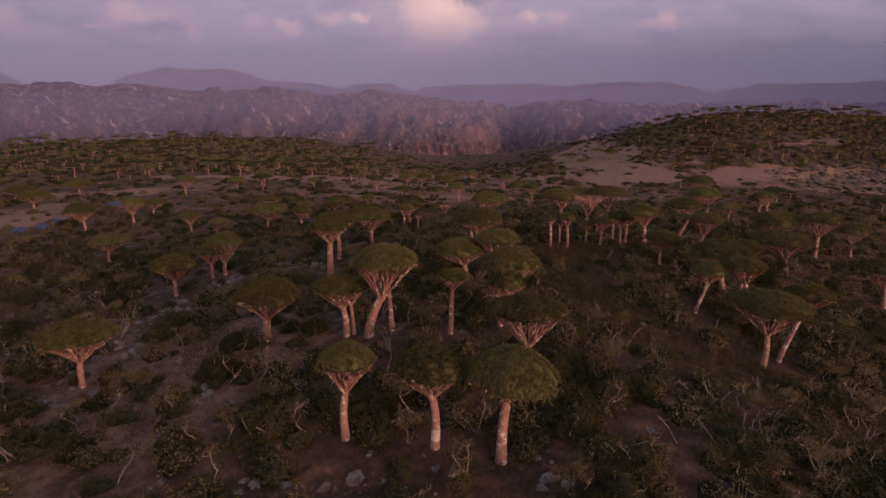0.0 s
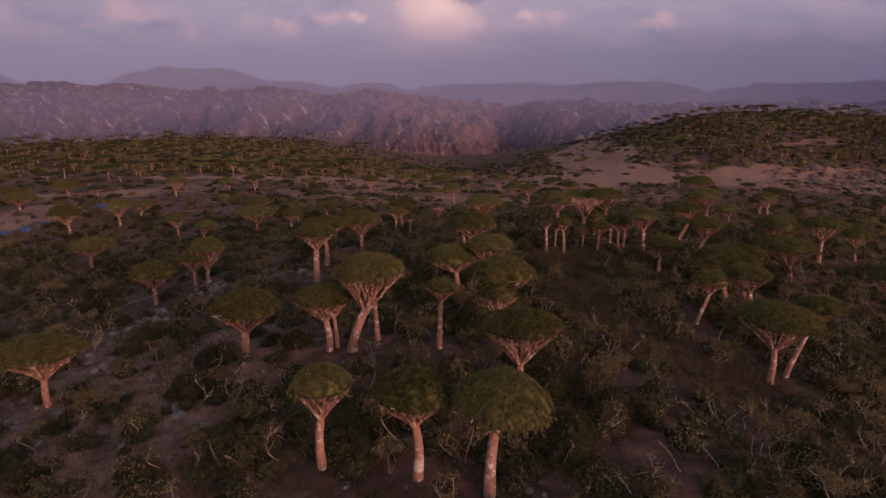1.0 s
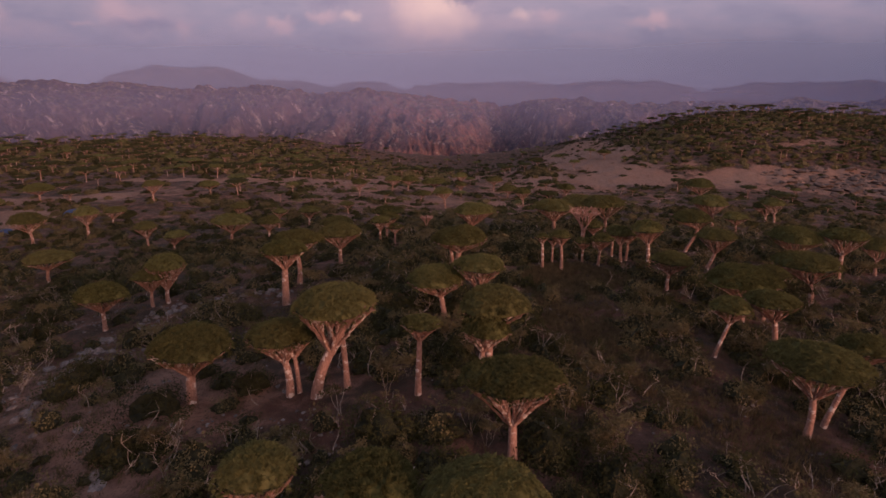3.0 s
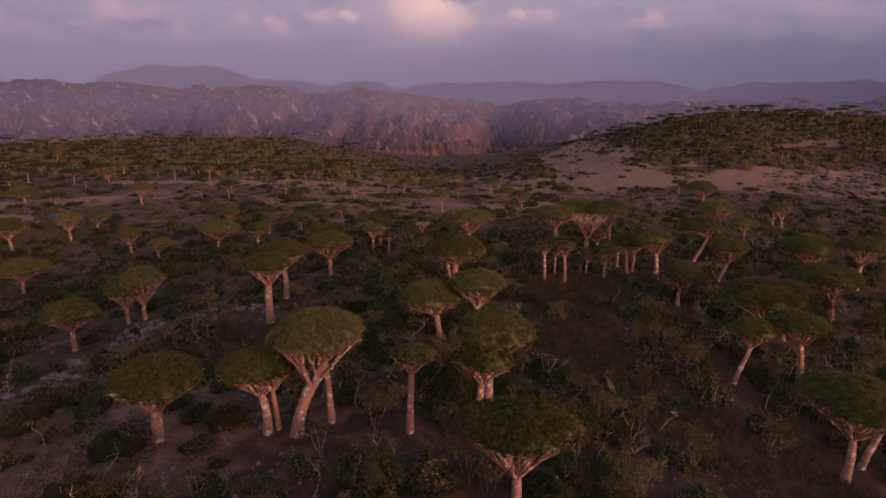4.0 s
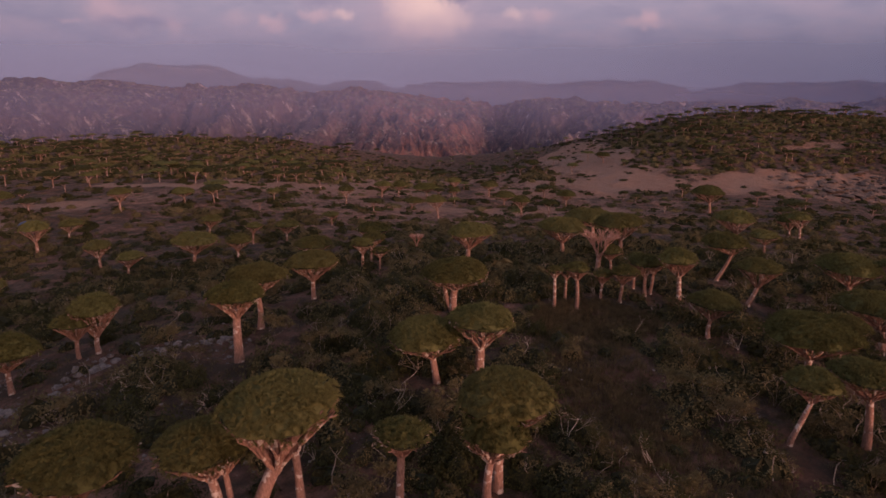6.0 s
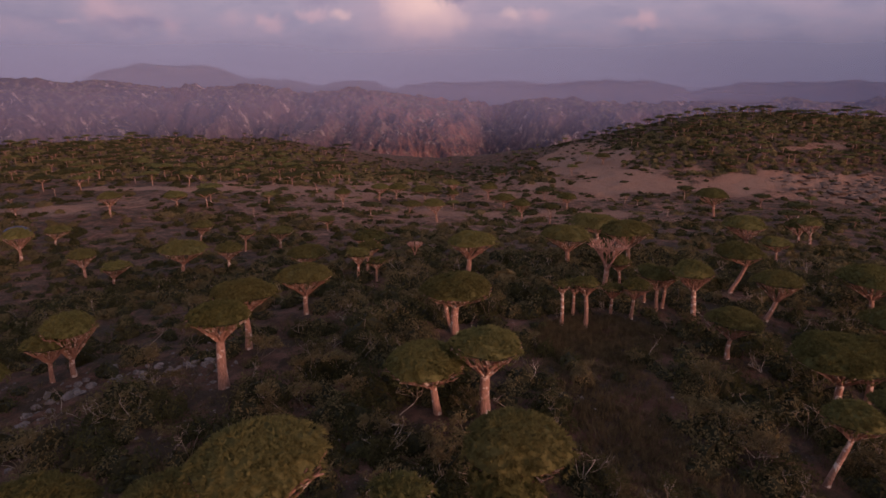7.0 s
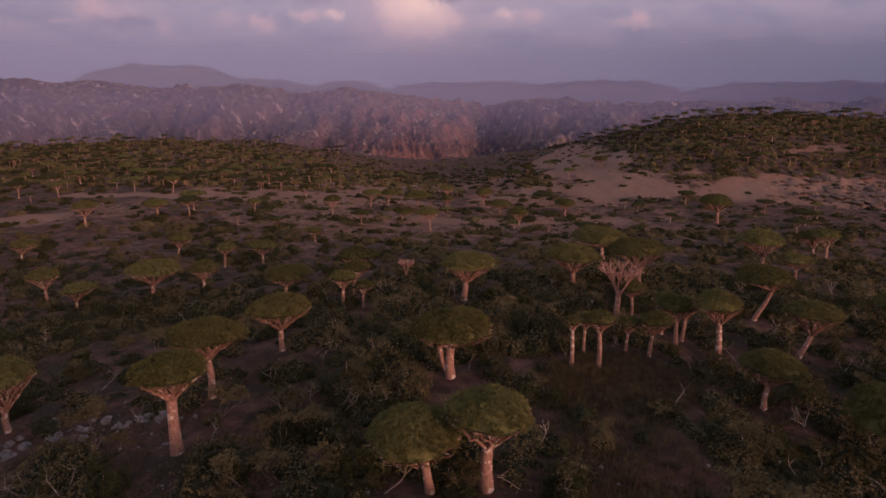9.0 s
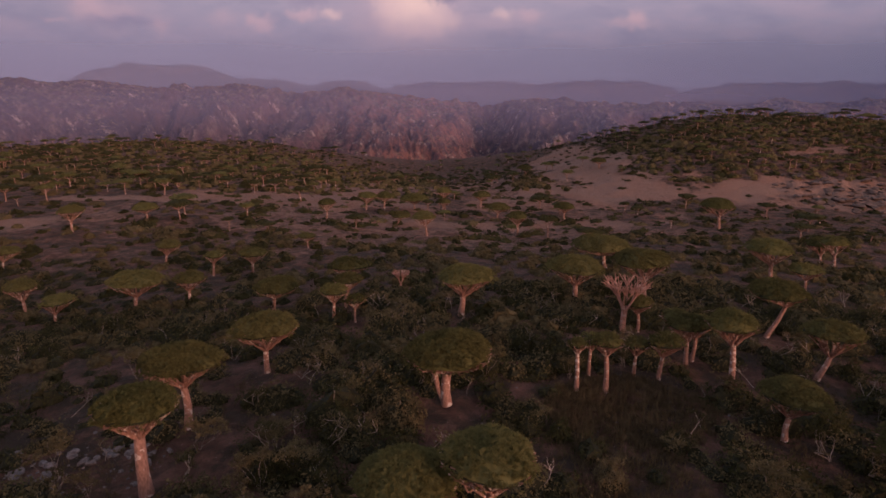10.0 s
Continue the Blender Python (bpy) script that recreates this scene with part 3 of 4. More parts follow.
def dragon_tree(x, y, height, width, rim, shift=0.0, droop=0.0, fork=0.0, split=0.0, thick=0.0, lean=0.0, twin=0.0, band=False, girth=1.0, label=""):
    """A dragon tree: trunk, main limbs and a crown whose middle lies shift metres beside the trunk's foot."""
    tree_count[0] += 1
    rng = np.random.default_rng(100 + tree_count[0])
    away = math.hypot(x, y - 25)
    near = away < 82
    height *= 1.03
    z = ground_z(x, y)
    if y < 105:
        FEET.append((x, y))
    tree = new("dragon_tree")
    tree.location = (x, y, z)
    thick = thick or min(max(0.21 * width, height - rim + 0.02 * width), 0.3 * width, 0.36 * height)
    droop = droop or 0.1
    rim_z = height - thick
    fork = fork or max(0.42 * height, rim_z - (0.28 + 0.1 * rng.random()) * width)
    back = rng.normal(0, 0.12)
    radius = (0.029 * height + 0.012 * width) * girth * 1.06
    frac = fork / height
    foot = np.zeros(3)
    knot = np.array([lean or shift * frac * 0.9, back * frac, fork])
    bow = rng.normal(0, 0.012 * height, 2)
    pts = []
    for s in np.linspace(0, 1, 7):
        p = foot + (knot - foot) * s
        p[:2] += bow * math.sin(math.pi * s)
        pts.append(p)
    pts[0] = pts[0] - np.array([0, 0, 0.5])
    trunk = Tubes()
    trunk.run(pts, [radius * k for k in (1.35, 1.12, 1.0, 0.96, 0.93, 0.9, 0.8)], 10)
    part("trunk", trunk.mesh("trunk", BARK), tree)
    if band:
        sleeve = Tubes()
        sleeve.run([pts[0] + (pts[1] - pts[0]) * 1.0, pts[1] + (pts[2] - pts[1]) * 0.5, pts[2], pts[2] + (pts[3] - pts[2]) * 0.2], [radius * q for q in (1.14, 1.09, 1.03, 1.01)], 10)
        part("bark_patch", sleeve.mesh("bark_patch", WHITENED), tree, "whitened bark")
    if twin:
        # a second, thinner stem from the same foot
        side = Tubes()
        tip = np.array([twin + shift, back + 0.2, rim_z + 0.2 * thick])
        side.run([np.array([0.05 * twin, 0.1, -0.3]), np.array([0.62 * twin, 0.15, 0.3 * tip[2]]), np.array([0.9 * twin, 0.2, 0.65 * tip[2]]), tip],
                 [radius * q for q in (0.7, 0.6, 0.52, 0.46)], 8)
        part("trunk", side.mesh("trunk", BARK), tree)
    # limbs fan out under the crown
    ends_n = 64 if near else 28
    i = np.arange(ends_n) + 0.5
    rad, ang = np.sqrt(i / ends_n) * 0.97, i * 2.39996 + rng.uniform(0, 6)
    ends = np.stack([shift + rad * np.cos(ang) * width / 2, back + rad * np.sin(ang) * width / 2 * 0.95,
                     rim_z + thick * (0.04 + 0.5 * (1 - rad ** 2)) + rng.normal(0, 0.06, ends_n)], -1)
    around = 48 if near else 24
    edge = np.arange(around) * 2 * math.pi / around + rng.normal(0, 0.05, around)
    ring = np.stack([shift + np.cos(edge) * (0.47 * width - 0.2), back + np.sin(edge) * (0.45 * width - 0.2), rim_z + 0.05 * thick + rng.normal(0, 0.05, around)], -1)
    start = pts[-1] - np.array([0, 0, radius * 0.9])
    for fan, groups, part_way, stout in ((ends, 4 if split else 5, 0.33, 0.5 if split else 0.42), (ring, 8 if near else 6, 0.4, 0.3)):
        way = (np.arctan2(fan[:, 1] - back, fan[:, 0] - shift) + rng.uniform(0, 6.28)) % (2 * math.pi)
        for g in range(groups):
            sel = fan[(way >= g * 2 * math.pi / groups) & (way < (g + 1) * 2 * math.pi / groups)]
            if len(sel) == 0:
                continue
            limb = Tubes()
            node = start + (sel.mean(0) - start) * part_way
            r = radius * stout
            limb.run([start, (start + node) / 2 + rng.normal(0, 0.04, 3), node], [r * 1.3, r * 1.05, r * 0.9], 7)
            grow(limb, rng, node, sel, r * 0.9, 5 if near else 4)
            part("limb", limb.mesh("limb", BARK), tree)
    if away < 62:
        mesh = crown_mesh(rng, width, thick, 0.2, 13, 0.3, droop, 0.09 * width)
    elif away < 95:
        mesh = crown_mesh(rng, width, thick, 0.28, 9, 0.4, droop, 0.09 * width)
    else:
        mesh = crown_mesh(rng, width, thick, 0.42, 8, 0.55, droop, 0.09 * width)
    crown = part("crown", mesh, tree)
    crown.location = (shift, back, rim_z)
    if not label:
        label = LABELS[2] if width < 3.6 else LABELS[3] if width > 6.2 else LABELS[1] if split or height - rim < 0.8 else LABELS[0]
    return tagged(tree, label, "tree", "dragon trees on the plateau")


dragon_tree(-8.4, 36.7, 6.6, 4.1, 5.2, 0.3, fork=3.6)
dragon_tree(-2.6, 35.3, 6.6, 5.0, 4.9, -0.2, fork=3.7, band=True, label="dragon tree with a whitened band round its pinkish trunk")
dragon_tree(1.5, 33.9, 7.2, 5.9, 5.2, 0.55, droop=0.9, fork=4.6, thick=2.1)
dragon_tree(-18.7, 53.8, 5.8, 6.5, 4.5, 0.5, girth=1.4)
dragon_tree(-11.2, 53.7, 5.7, 5.4, 4.8, -0.5, girth=1.15)
dragon_tree(-10.5, 53.9, 5.2, 4.1, 4.8, -0.4, girth=0.8)
dragon_tree(-9.1, 53.1, 8.4, 6.3, 6.6, 1.8, fork=3.9, split=1, thick=1.65, lean=1.35, girth=1.15, label="tall leaning dragon tree with stout forked limbs and bright crown")
dragon_tree(-7.0, 54.6, 6.9, 3.8, 6.2, -0.5, fork=5.2, girth=0.85)
dragon_tree(-1.5, 52.3, 5.9, 3.2, 5.7, 0.3)
dragon_tree(4.5, 44.8, 6.4, 6.2, 6.1, -0.1, fork=2.6, thick=1.15)
dragon_tree(3.2, 54.3, 5.9, 4.0, 4.6, 0.4, fork=2.6, thick=2.2)
dragon_tree(3.9, 55.4, 7.3, 5.5, 6.8, 0.3, thick=2.1)
dragon_tree(0.6, 68.7, 5.2, 6.3, 3.8, -0.9, thick=1.75, girth=1.15)
dragon_tree(4.0, 68.7, 6.1, 5.7, 5.7, -0.0, girth=1.45)
dragon_tree(2.5, 83.3, 5.8, 7.3, 4.6, 0.1, fork=3.0, thick=1.9, twin=-1.1, girth=1.35, label="broad dragon tree with a second thinner stem at its foot")
dragon_tree(5.0, 104.9, 5.6, 6.7, 4.5, 0.6, girth=1.3)
dragon_tree(26.7, 78.6, 4.5, 5.2, 4.4, 0.2)
dragon_tree(35.7, 88.6, 5.3, 5.4, 4.8, 0.9, lean=1.0, label="dragon tree on a leaning trunk in dark scrub")
dragon_tree(36.8, 98.5, 6.1, 6.3, 5.2, 0.5, lean=1.7, fork=3.6, girth=0.85, label="dragon tree on a slanting pale trunk in dark scrub")
dragon_tree(27.8, 88.2, 6.4, 4.7, 5.2, -0.6)
dragon_tree(13.2, 85.3, 4.6, 2.0, 4.1, -0.2)
dragon_tree(14.9, 87.8, 3.8, 2.6, 3.4, 0.0)
dragon_tree(15.6, 85.3, 5.2, 3.0, 4.5, -0.3)
dragon_tree(18.9, 87.9, 3.7, 2.6, 2.9, -0.0)
dragon_tree(20.9, 87.5, 4.2, 3.6, 3.9, 0.2)
dragon_tree(23.2, 98.8, 4.1, 3.6, 3.2, -0.3)
dragon_tree(19.2, 109.1, 5.7, 7.1, 4.7, -0.3, girth=1.15)
dragon_tree(30.6, 133.3, 5.4, 9.6, 4.6, -1.1)
dragon_tree(28.4, 110.6, 6.6, 7.6, 5.7, -0.9)
dragon_tree(25.0, 91.1, 4.9, 4.1, 3.9, -0.3)
dragon_tree(55.1, 119.4, 3.8, 5.2, 3.3, -0.4)
dragon_tree(53.1, 124.2, 7.0, 7.1, 5.4, -1.2)
dragon_tree(74.5, 143.8, 5.6, 5.2, 4.0, -1.1)
dragon_tree(73.6, 139.2, 6.2, 5.1, 4.1, -0.8)
dragon_tree(-16.6, 74.2, 7.0, 5.4, 6.3, 0.2, girth=1.3)
dragon_tree(-17.0, 82.0, 6.6, 6.2, 6.2, 0.1)
dragon_tree(-13.5, 91.5, 5.5, 6.5, 4.6, 0.1)
dragon_tree(-9.4, 105.5, 4.5, 3.8, 4.1, 0.1)
dragon_tree(-7.0, 104.8, 3.3, 2.9, 2.9, 0.1)
dragon_tree(-8.9, 111.6, 4.3, 4.2, 4.0, 0.4)
dragon_tree(-9.8, 119.9, 5.1, 6.0, 4.6, 0.5)
dragon_tree(-18.2, 112.8, 4.5, 6.3, 3.9, 0.7)
dragon_tree(-48.1, 116.5, 4.3, 4.8, 4.3, 0.8)
dragon_tree(-55.1, 121.6, 5.5, 4.7, 4.2, 0.0)
dragon_tree(-37.8, 118.0, 5.7, 7.5, 4.7, 0.4)
dragon_tree(-81.9, 180.3, 6.1, 6.6, 5.3, 0.6)
dragon_tree(1.9, 188.1, 6.3, 6.3, 4.7, -0.7)
dragon_tree(-6.6, 212.0, 3.9, 6.6, 3.1, 1.2)
dragon_tree(7.9, 243.9, 4.8, 4.9, 3.5, 0.9)
dragon_tree(-1.9, 245.7, 5.4, 10.5, 3.0, -0.2)
dragon_tree(-18.2, 239.5, 5.9, 7.3, 4.6, 0.8)
dragon_tree(-12.4, 244.8, 5.7, 6.9, 4.0, 0.6)
dragon_tree(-27.6, 214.3, 6.2, 6.0, 4.9, 0.3)
dragon_tree(87.2, 206.0, 9.1, 10.1, 6.7, -1.2)
dragon_tree(46.3, 225.1, 5.6, 6.9, 4.0, -0.1)
dragon_tree(-24.2, 167.1, 3.3, 4.3, 2.5, -0.1)
dragon_tree(-35.2, 139.8, 4.3, 3.8, 3.6, 0.6)
dragon_tree(-47.5, 150.1, 4.7, 4.7, 3.6, 0.8)
dragon_tree(-28.8, 140.8, 4.5, 5.3, 3.8, 0.4)
dragon_tree(25.8, 232.7, 5.3, 8.4, 3.3, 0.4)
dragon_tree(25.4, 189.5, 6.4, 5.8, 4.4, -0.2)
dragon_tree(22.7, 258.4, 6.1, 7.4, 3.9, 0.4)
dragon_tree(61.9, 386.2, 5.7, 9.9, 3.9, -0.2)
dragon_tree(9.2, 250.8, 8.0, 6.1, 4.7, -0.6)
dragon_tree(90.5, 337.1, 5.4, 8.5, 3.4, -0.3)
dragon_tree(25.5, 49.4, 6.5, 6.6, 6.1, 0.0, girth=0.85)
dragon_tree(27.8, 51.2, 6.9, 4.1, 6.2, 2.0, lean=1.6, girth=0.7)
dragon_tree(24.5, 61.6, 5.5, 3.9, 4.5, 1.0, lean=1.1, girth=0.8, label="small dragon tree on a slanting pale-barked trunk")
dragon_tree(30.0, 61.6, 6.3, 4.9, 6.0, -1.0)
dragon_tree(31.7, 70.8, 5.9, 8.1, 5.0, -0.4)
dragon_tree(34.1, 71.2, 5.9, 4.4, 5.4, -0.1)
dragon_tree(43.5, 78.1, 6.1, 7.4, 5.2, -1.3)
dragon_tree(49.8, 91.9, 6.1, 7.8, 5.3, -0.7)
dragon_tree(54.4, 89.6, 6.9, 6.2, 6.2, 0.1)
dragon_tree(50.1, 68.9, 5.9, 5.6, 4.6, -0.7)
dragon_tree(63.2, 94.4, 5.3, 5.4, 4.2, -0.4)
dragon_tree(-33.1, 48.3, 5.9, 6.5, 4.9, 0.4)
dragon_tree(-36.6, 73.8, 5.4, 5.7, 4.0, 0.2)
dragon_tree(-34.2, 79.9, 4.7, 4.4, 3.8, 0.3)
dragon_tree(-32.6, 80.6, 6.0, 5.1, 3.9, 0.2, fork=1.8, split=1, thick=1.7)
dragon_tree(-61.8, 102.5, 5.1, 7.6, 4.1, 0.8)
dragon_tree(-81.4, 128.0, 6.6, 7.6, 4.9, -0.4)
dragon_tree(-74.7, 135.4, 6.7, 5.8, 4.9, 0.4)
dragon_tree(-76.6, 148.5, 4.6, 5.3, 3.6, 1.1)
dragon_tree(-32.0, 120.9, 4.9, 4.6, 3.5, 0.5)
dragon_tree(-71.9, 196.9, 4.3, 7.3, 3.4, -0.1)
dragon_tree(-116.0, 161.5, 5.8, 8.5, 4.2, 0.6)
dragon_tree(-134.8, 179.9, 5.4, 9.5, 3.4, 2.2)
dragon_tree(-118.4, 186.3, 5.0, 9.8, 3.5, 0.3)
dragon_tree(24.3, 93.2, 4.4, 3.0, 3.6, 0.2)
dragon_tree(26.0, 92.2, 4.6, 3.2, 3.8, 0.3)



def dead_tree(x, y, height, width, label):
    """A leafless dragon tree: bare limbs rising like a vase."""
    rng = np.random.default_rng(7)
    tree = new("dead_dragon_tree")
    tree.location = (x, y, ground_z(x, y))
    fork = 0.4 * height
    radius = 0.05 * height
    trunk = Tubes()
    trunk.run([np.array([0, 0, -0.4]), np.array([0.05, 0, fork * 0.5]), np.array([0.1, 0, fork])], [radius * 1.3, radius, radius * 1.05], 9)
    part("trunk", trunk.mesh("trunk", DEAD_BARK), tree)
    n = 170
    i = np.arange(n) + 0.5
    rad, ang = np.sqrt(i / n), i * 2.39996
    ends = np.stack([0.1 + rad * np.cos(ang) * width / 2, rad * np.sin(ang) * width / 2, height * (0.9 + 0.1 * rng.random(n)) - 0.12 * height * (1 - rad)], -1)
    way = ang % (2 * math.pi)
    for g in range(4):
        sel = ends[(way >= g * math.pi / 2) & (way < (g + 1) * math.pi / 2)]
        limb = Tubes()
        start = np.array([0.1, 0, fork - 0.2])
        node = start + (sel.mean(0) - start) * 0.3
        limb.run([start, (start + node) / 2, node], [radius * 0.6, radius * 0.5, radius * 0.42], 7)
        grow(limb, rng, node, sel, radius * 0.42, 5, 0.03)
        part("limb", limb.mesh("limb", DEAD_BARK), tree)
    return tagged(tree, label, "tree", "dragon trees on the plateau")


dead_tree(21.3, 98.2, 5.9, 5.1, "leafless dragon tree with bare pinkish limbs and bleached tips")
dead_tree(-2.4, 119.3, 3.0, 2.6, "small leafless dragon tree with bare pale limbs in scrub")


# ---- scrub ----
def leaf_cloud(rng, count, size, radius, tall, lift=0.0, flat=0.35):
    """Small leaf quads in lumps on and inside a low rounded form."""
    lumps = max(4, int(count / 60))
    d = rng.normal(0, 1, (lumps, 3))
    d[:, 2] = np.abs(d[:, 2])
    d /= np.linalg.norm(d, axis=1)[:, None]
    centre = d * rng.uniform(0.35, 0.85, (lumps, 1)) * (radius, radius, tall)
    pick = rng.integers(0, lumps, count)
    off = rng.normal(0, 1, (count, 3))
    off /= np.linalg.norm(off, axis=1)[:, None]
    P = centre[pick] + off * rng.uniform(0.6, 1.0, (count, 1)) * radius * rng.uniform(0.26, 0.46, lumps)[pick][:, None]
    P[:, 2] = np.maximum(P[:, 2], 0.02) + lift
    D = rng.normal(0, 1, (count, 3))
    D[:, 2] *= flat
    D /= np.linalg.norm(D, axis=1)[:, None]
    S = np.cross(D, off + rng.normal(0, 0.4, (count, 3)))
    S /= np.linalg.norm(S, axis=1)[:, None] + 1e-6
    L = size * rng.uniform(0.6, 1.3, (count, 1))
    verts = np.stack([P - D * L, P + S * L * 0.45, P + D * L, P - S * L * 0.45], 1).reshape(-1, 3)
    return verts, np.arange(4 * count).reshape(-1, 4)


def thicket(rng, count, size, radius, tall, rows=4, sides=9):
    """Leaves all over a lumpy low form, round a core of foliage coloured dark as shade."""
    k = rng.uniform(0, 6.28, 4)

    def form(a, e):
        return 0.8 + 0.15 * np.sin(2 * a + k[0]) + 0.12 * np.sin(3 * a + k[1] + 3 * e) + 0.1 * np.sin(5 * a + 4 * e + k[2])

    a, e = rng.uniform(0, 2 * math.pi, count), np.arcsin(rng.uniform(0.0, 1.0, count))
    q = form(a, e) * rng.uniform(0.78, 1.1, count)
    way = np.stack([np.cos(a) * np.cos(e), np.sin(a) * np.cos(e), np.sin(e)], -1)
    P = way * q[:, None] * (radius, radius, tall)
    N = way + rng.normal(0, 0.55, (count, 3))
    D = np.cross(N, rng.normal(0, 1, (count, 3)))
    D /= np.linalg.norm(D, axis=1)[:, None] + 1e-6
    S = np.cross(D, N)
    S /= np.linalg.norm(S, axis=1)[:, None] + 1e-6
    L = size * rng.uniform(0.6, 1.35, (count, 1))
    v = np.stack([P - D * L, P + S * L * 0.5, P + D * L, P - S * L * 0.5], 1).reshape(-1, 3)
    f = np.arange(4 * count).reshape(-1, 4)
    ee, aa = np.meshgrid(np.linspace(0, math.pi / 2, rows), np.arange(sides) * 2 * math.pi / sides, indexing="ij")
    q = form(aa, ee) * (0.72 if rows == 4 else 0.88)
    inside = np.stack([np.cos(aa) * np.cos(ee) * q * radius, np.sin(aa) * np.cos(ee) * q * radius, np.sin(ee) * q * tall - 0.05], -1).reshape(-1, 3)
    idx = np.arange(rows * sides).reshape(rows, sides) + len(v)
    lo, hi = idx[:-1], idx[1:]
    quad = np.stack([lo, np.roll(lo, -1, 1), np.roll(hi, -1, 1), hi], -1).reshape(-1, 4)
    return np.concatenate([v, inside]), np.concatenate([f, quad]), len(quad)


def bush(x, y, radius, tall, seed, mat, label):
    rng = np.random.default_rng(seed)
    ob = new("bush")
    ob.location = (x, y, ground_z(x, y) - 0.05)
    stem = Tubes()
    stem.run([np.zeros(3), np.array([0.1, 0.05, tall * 0.35]), np.array([0.05, 0.15, tall * 0.7])], [0.06, 0.05, 0.02], 5)
    part("stem", stem.mesh("stem", TWIG), ob)
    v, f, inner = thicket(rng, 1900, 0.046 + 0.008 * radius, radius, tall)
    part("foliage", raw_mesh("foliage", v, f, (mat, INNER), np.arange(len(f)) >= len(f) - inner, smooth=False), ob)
    return tagged(ob, label, "bush", "bushes on the slope")


def twig_tree(x, y, height, seed, leaves, label):
    """A small crooked shrub with pale bare stems and a thin leafy top."""
    rng = np.random.default_rng(seed)
    ob = new("pale_shrub")
    ob.location = (x, y, ground_z(x, y) - 0.05)
    tips = []
    for k in range(rng.integers(2, 5)):
        stem = Tubes()
        a = rng.uniform(0, 6.28)
        p = np.array([math.cos(a), math.sin(a), 0]) * 0.1
        way = np.array([math.cos(a) * 0.3, math.sin(a) * 0.3, 1.5])
        pts = [p]
        for s in range(5):
            way = way + rng.normal(0, 0.34, 3) * (1, 1, 0.12)
            p = p + way / np.linalg.norm(way) * height * 0.14
            pts.append(p)
        thin = height * 0.0056
        stem.run(pts, [thin * q for q in (1.0, 0.9, 0.8, 0.72, 0.66, 0.6)], 5)
        n = 9
        b = rng.uniform(0, 6.28, n)
        ends = p + np.stack([np.cos(b), np.sin(b), rng.uniform(0.5, 1.5, n)], -1) * height * rng.uniform(0.1, 0.22, (n, 1))
        grow(stem, rng, p, ends, thin * 0.55, 4, 0.1, 0.007)
        part("stem", stem.mesh("stem", TWIG), ob)
        tips.append(ends)
    if leaves:
        tips = np.concatenate(tips)
        vs, fs, first = [], [], 0
        for tip in tips:
            v, f = leaf_cloud(rng, int(leaves / len(tips)) + 3, 0.075, 0.2 * height, 0.13 * height)
            vs.append(v + tip - (0, 0, 0.04 * height))
            fs.append(f + first)
            first += len(v)
        part("foliage", raw_mesh("foliage", np.concatenate(vs), np.concatenate(fs), (OLIVE_LEAF,), smooth=False), ob)
    return tagged(ob, label, "shrub", "pale-stemmed shrubs on the slope")


place = np.random.default_rng(20)


WALL_LINE = ((-18, 79), (-22.5, 78.9), (-28, 79.5), (-31.7, 78.0), (-32.7, 69.4), (-33.6, 62), (-33, 53), (-35.5, 45))


def off_line(x, y):
    """Metres from the tumbled line of stones."""
    best = np.full(np.shape(x), 99.0)
    for (ax, ay), (bx, by) in zip(WALL_LINE, WALL_LINE[1:]):
        q = np.clip(((x - ax) * (bx - ax) + (y - ay) * (by - ay)) / ((bx - ax) ** 2 + (by - ay) ** 2), 0, 1)
        best = np.minimum(best, np.hypot(x - ax - q * (bx - ax), y - ay - q * (by - ay)))
    return best


def beside_trunks(x, y):
    """0 close to a trunk's foot, and in the trodden ground before it; 1 farther off."""
    best = np.full(np.shape(x), 99.0)
    for a, b in FEET:
        best = np.minimum(best, np.hypot(x - a, (y - b + 1.6) / 1.9))
    return step(best, 1.1, 2.3)


def cover(x, y):
    """How thickly scrub grows at a place."""
    x, y = np.asarray(x, float), np.asarray(y, float)
    clumps = step(fbm(x / 11, y / 11, 81, 3), 0.36, 0.6)
    thick = 0.7 * step(x, -18, -10) * step(y, 52, 66) * step(-y, -125, -100) + 0.75 * step(x, 7, 18) * step(-y, -120, -90) * step(fbm(x / 8, y / 8, 85, 3), 0.38, 0.56) + 0.7 * step(x, 90, 130) * step(y, 285, 320)
    grown = np.clip(thick + (1 - patches(x, y, OPEN) * 0.95) * (0.35 + 0.65 * clumps), 0.05, 1)
    return beside_trunks(x, y) * grown * (0.12 + 0.88 * step(off_line(x, y), 0.8, 2.6)) * np.clip(1 - 1.7 * patches(x, y, GRASSY), 0, 1)


def scatter(count, y0, y1, spread, near=0.0):
    """Random places in the wedge ahead, thinned by the cover."""
    made = []
    while len(made) < count:
        y = y0 + (y1 - y0) * place.random(4000)
        x = (place.random(4000) * 2 - 1) * spread * (y + 12)
        keep = place.random(4000) < cover(x, y) * (y / y1) ** (1.0 - near)
        made += list(zip(x[keep], y[keep]))
    return made[:count]


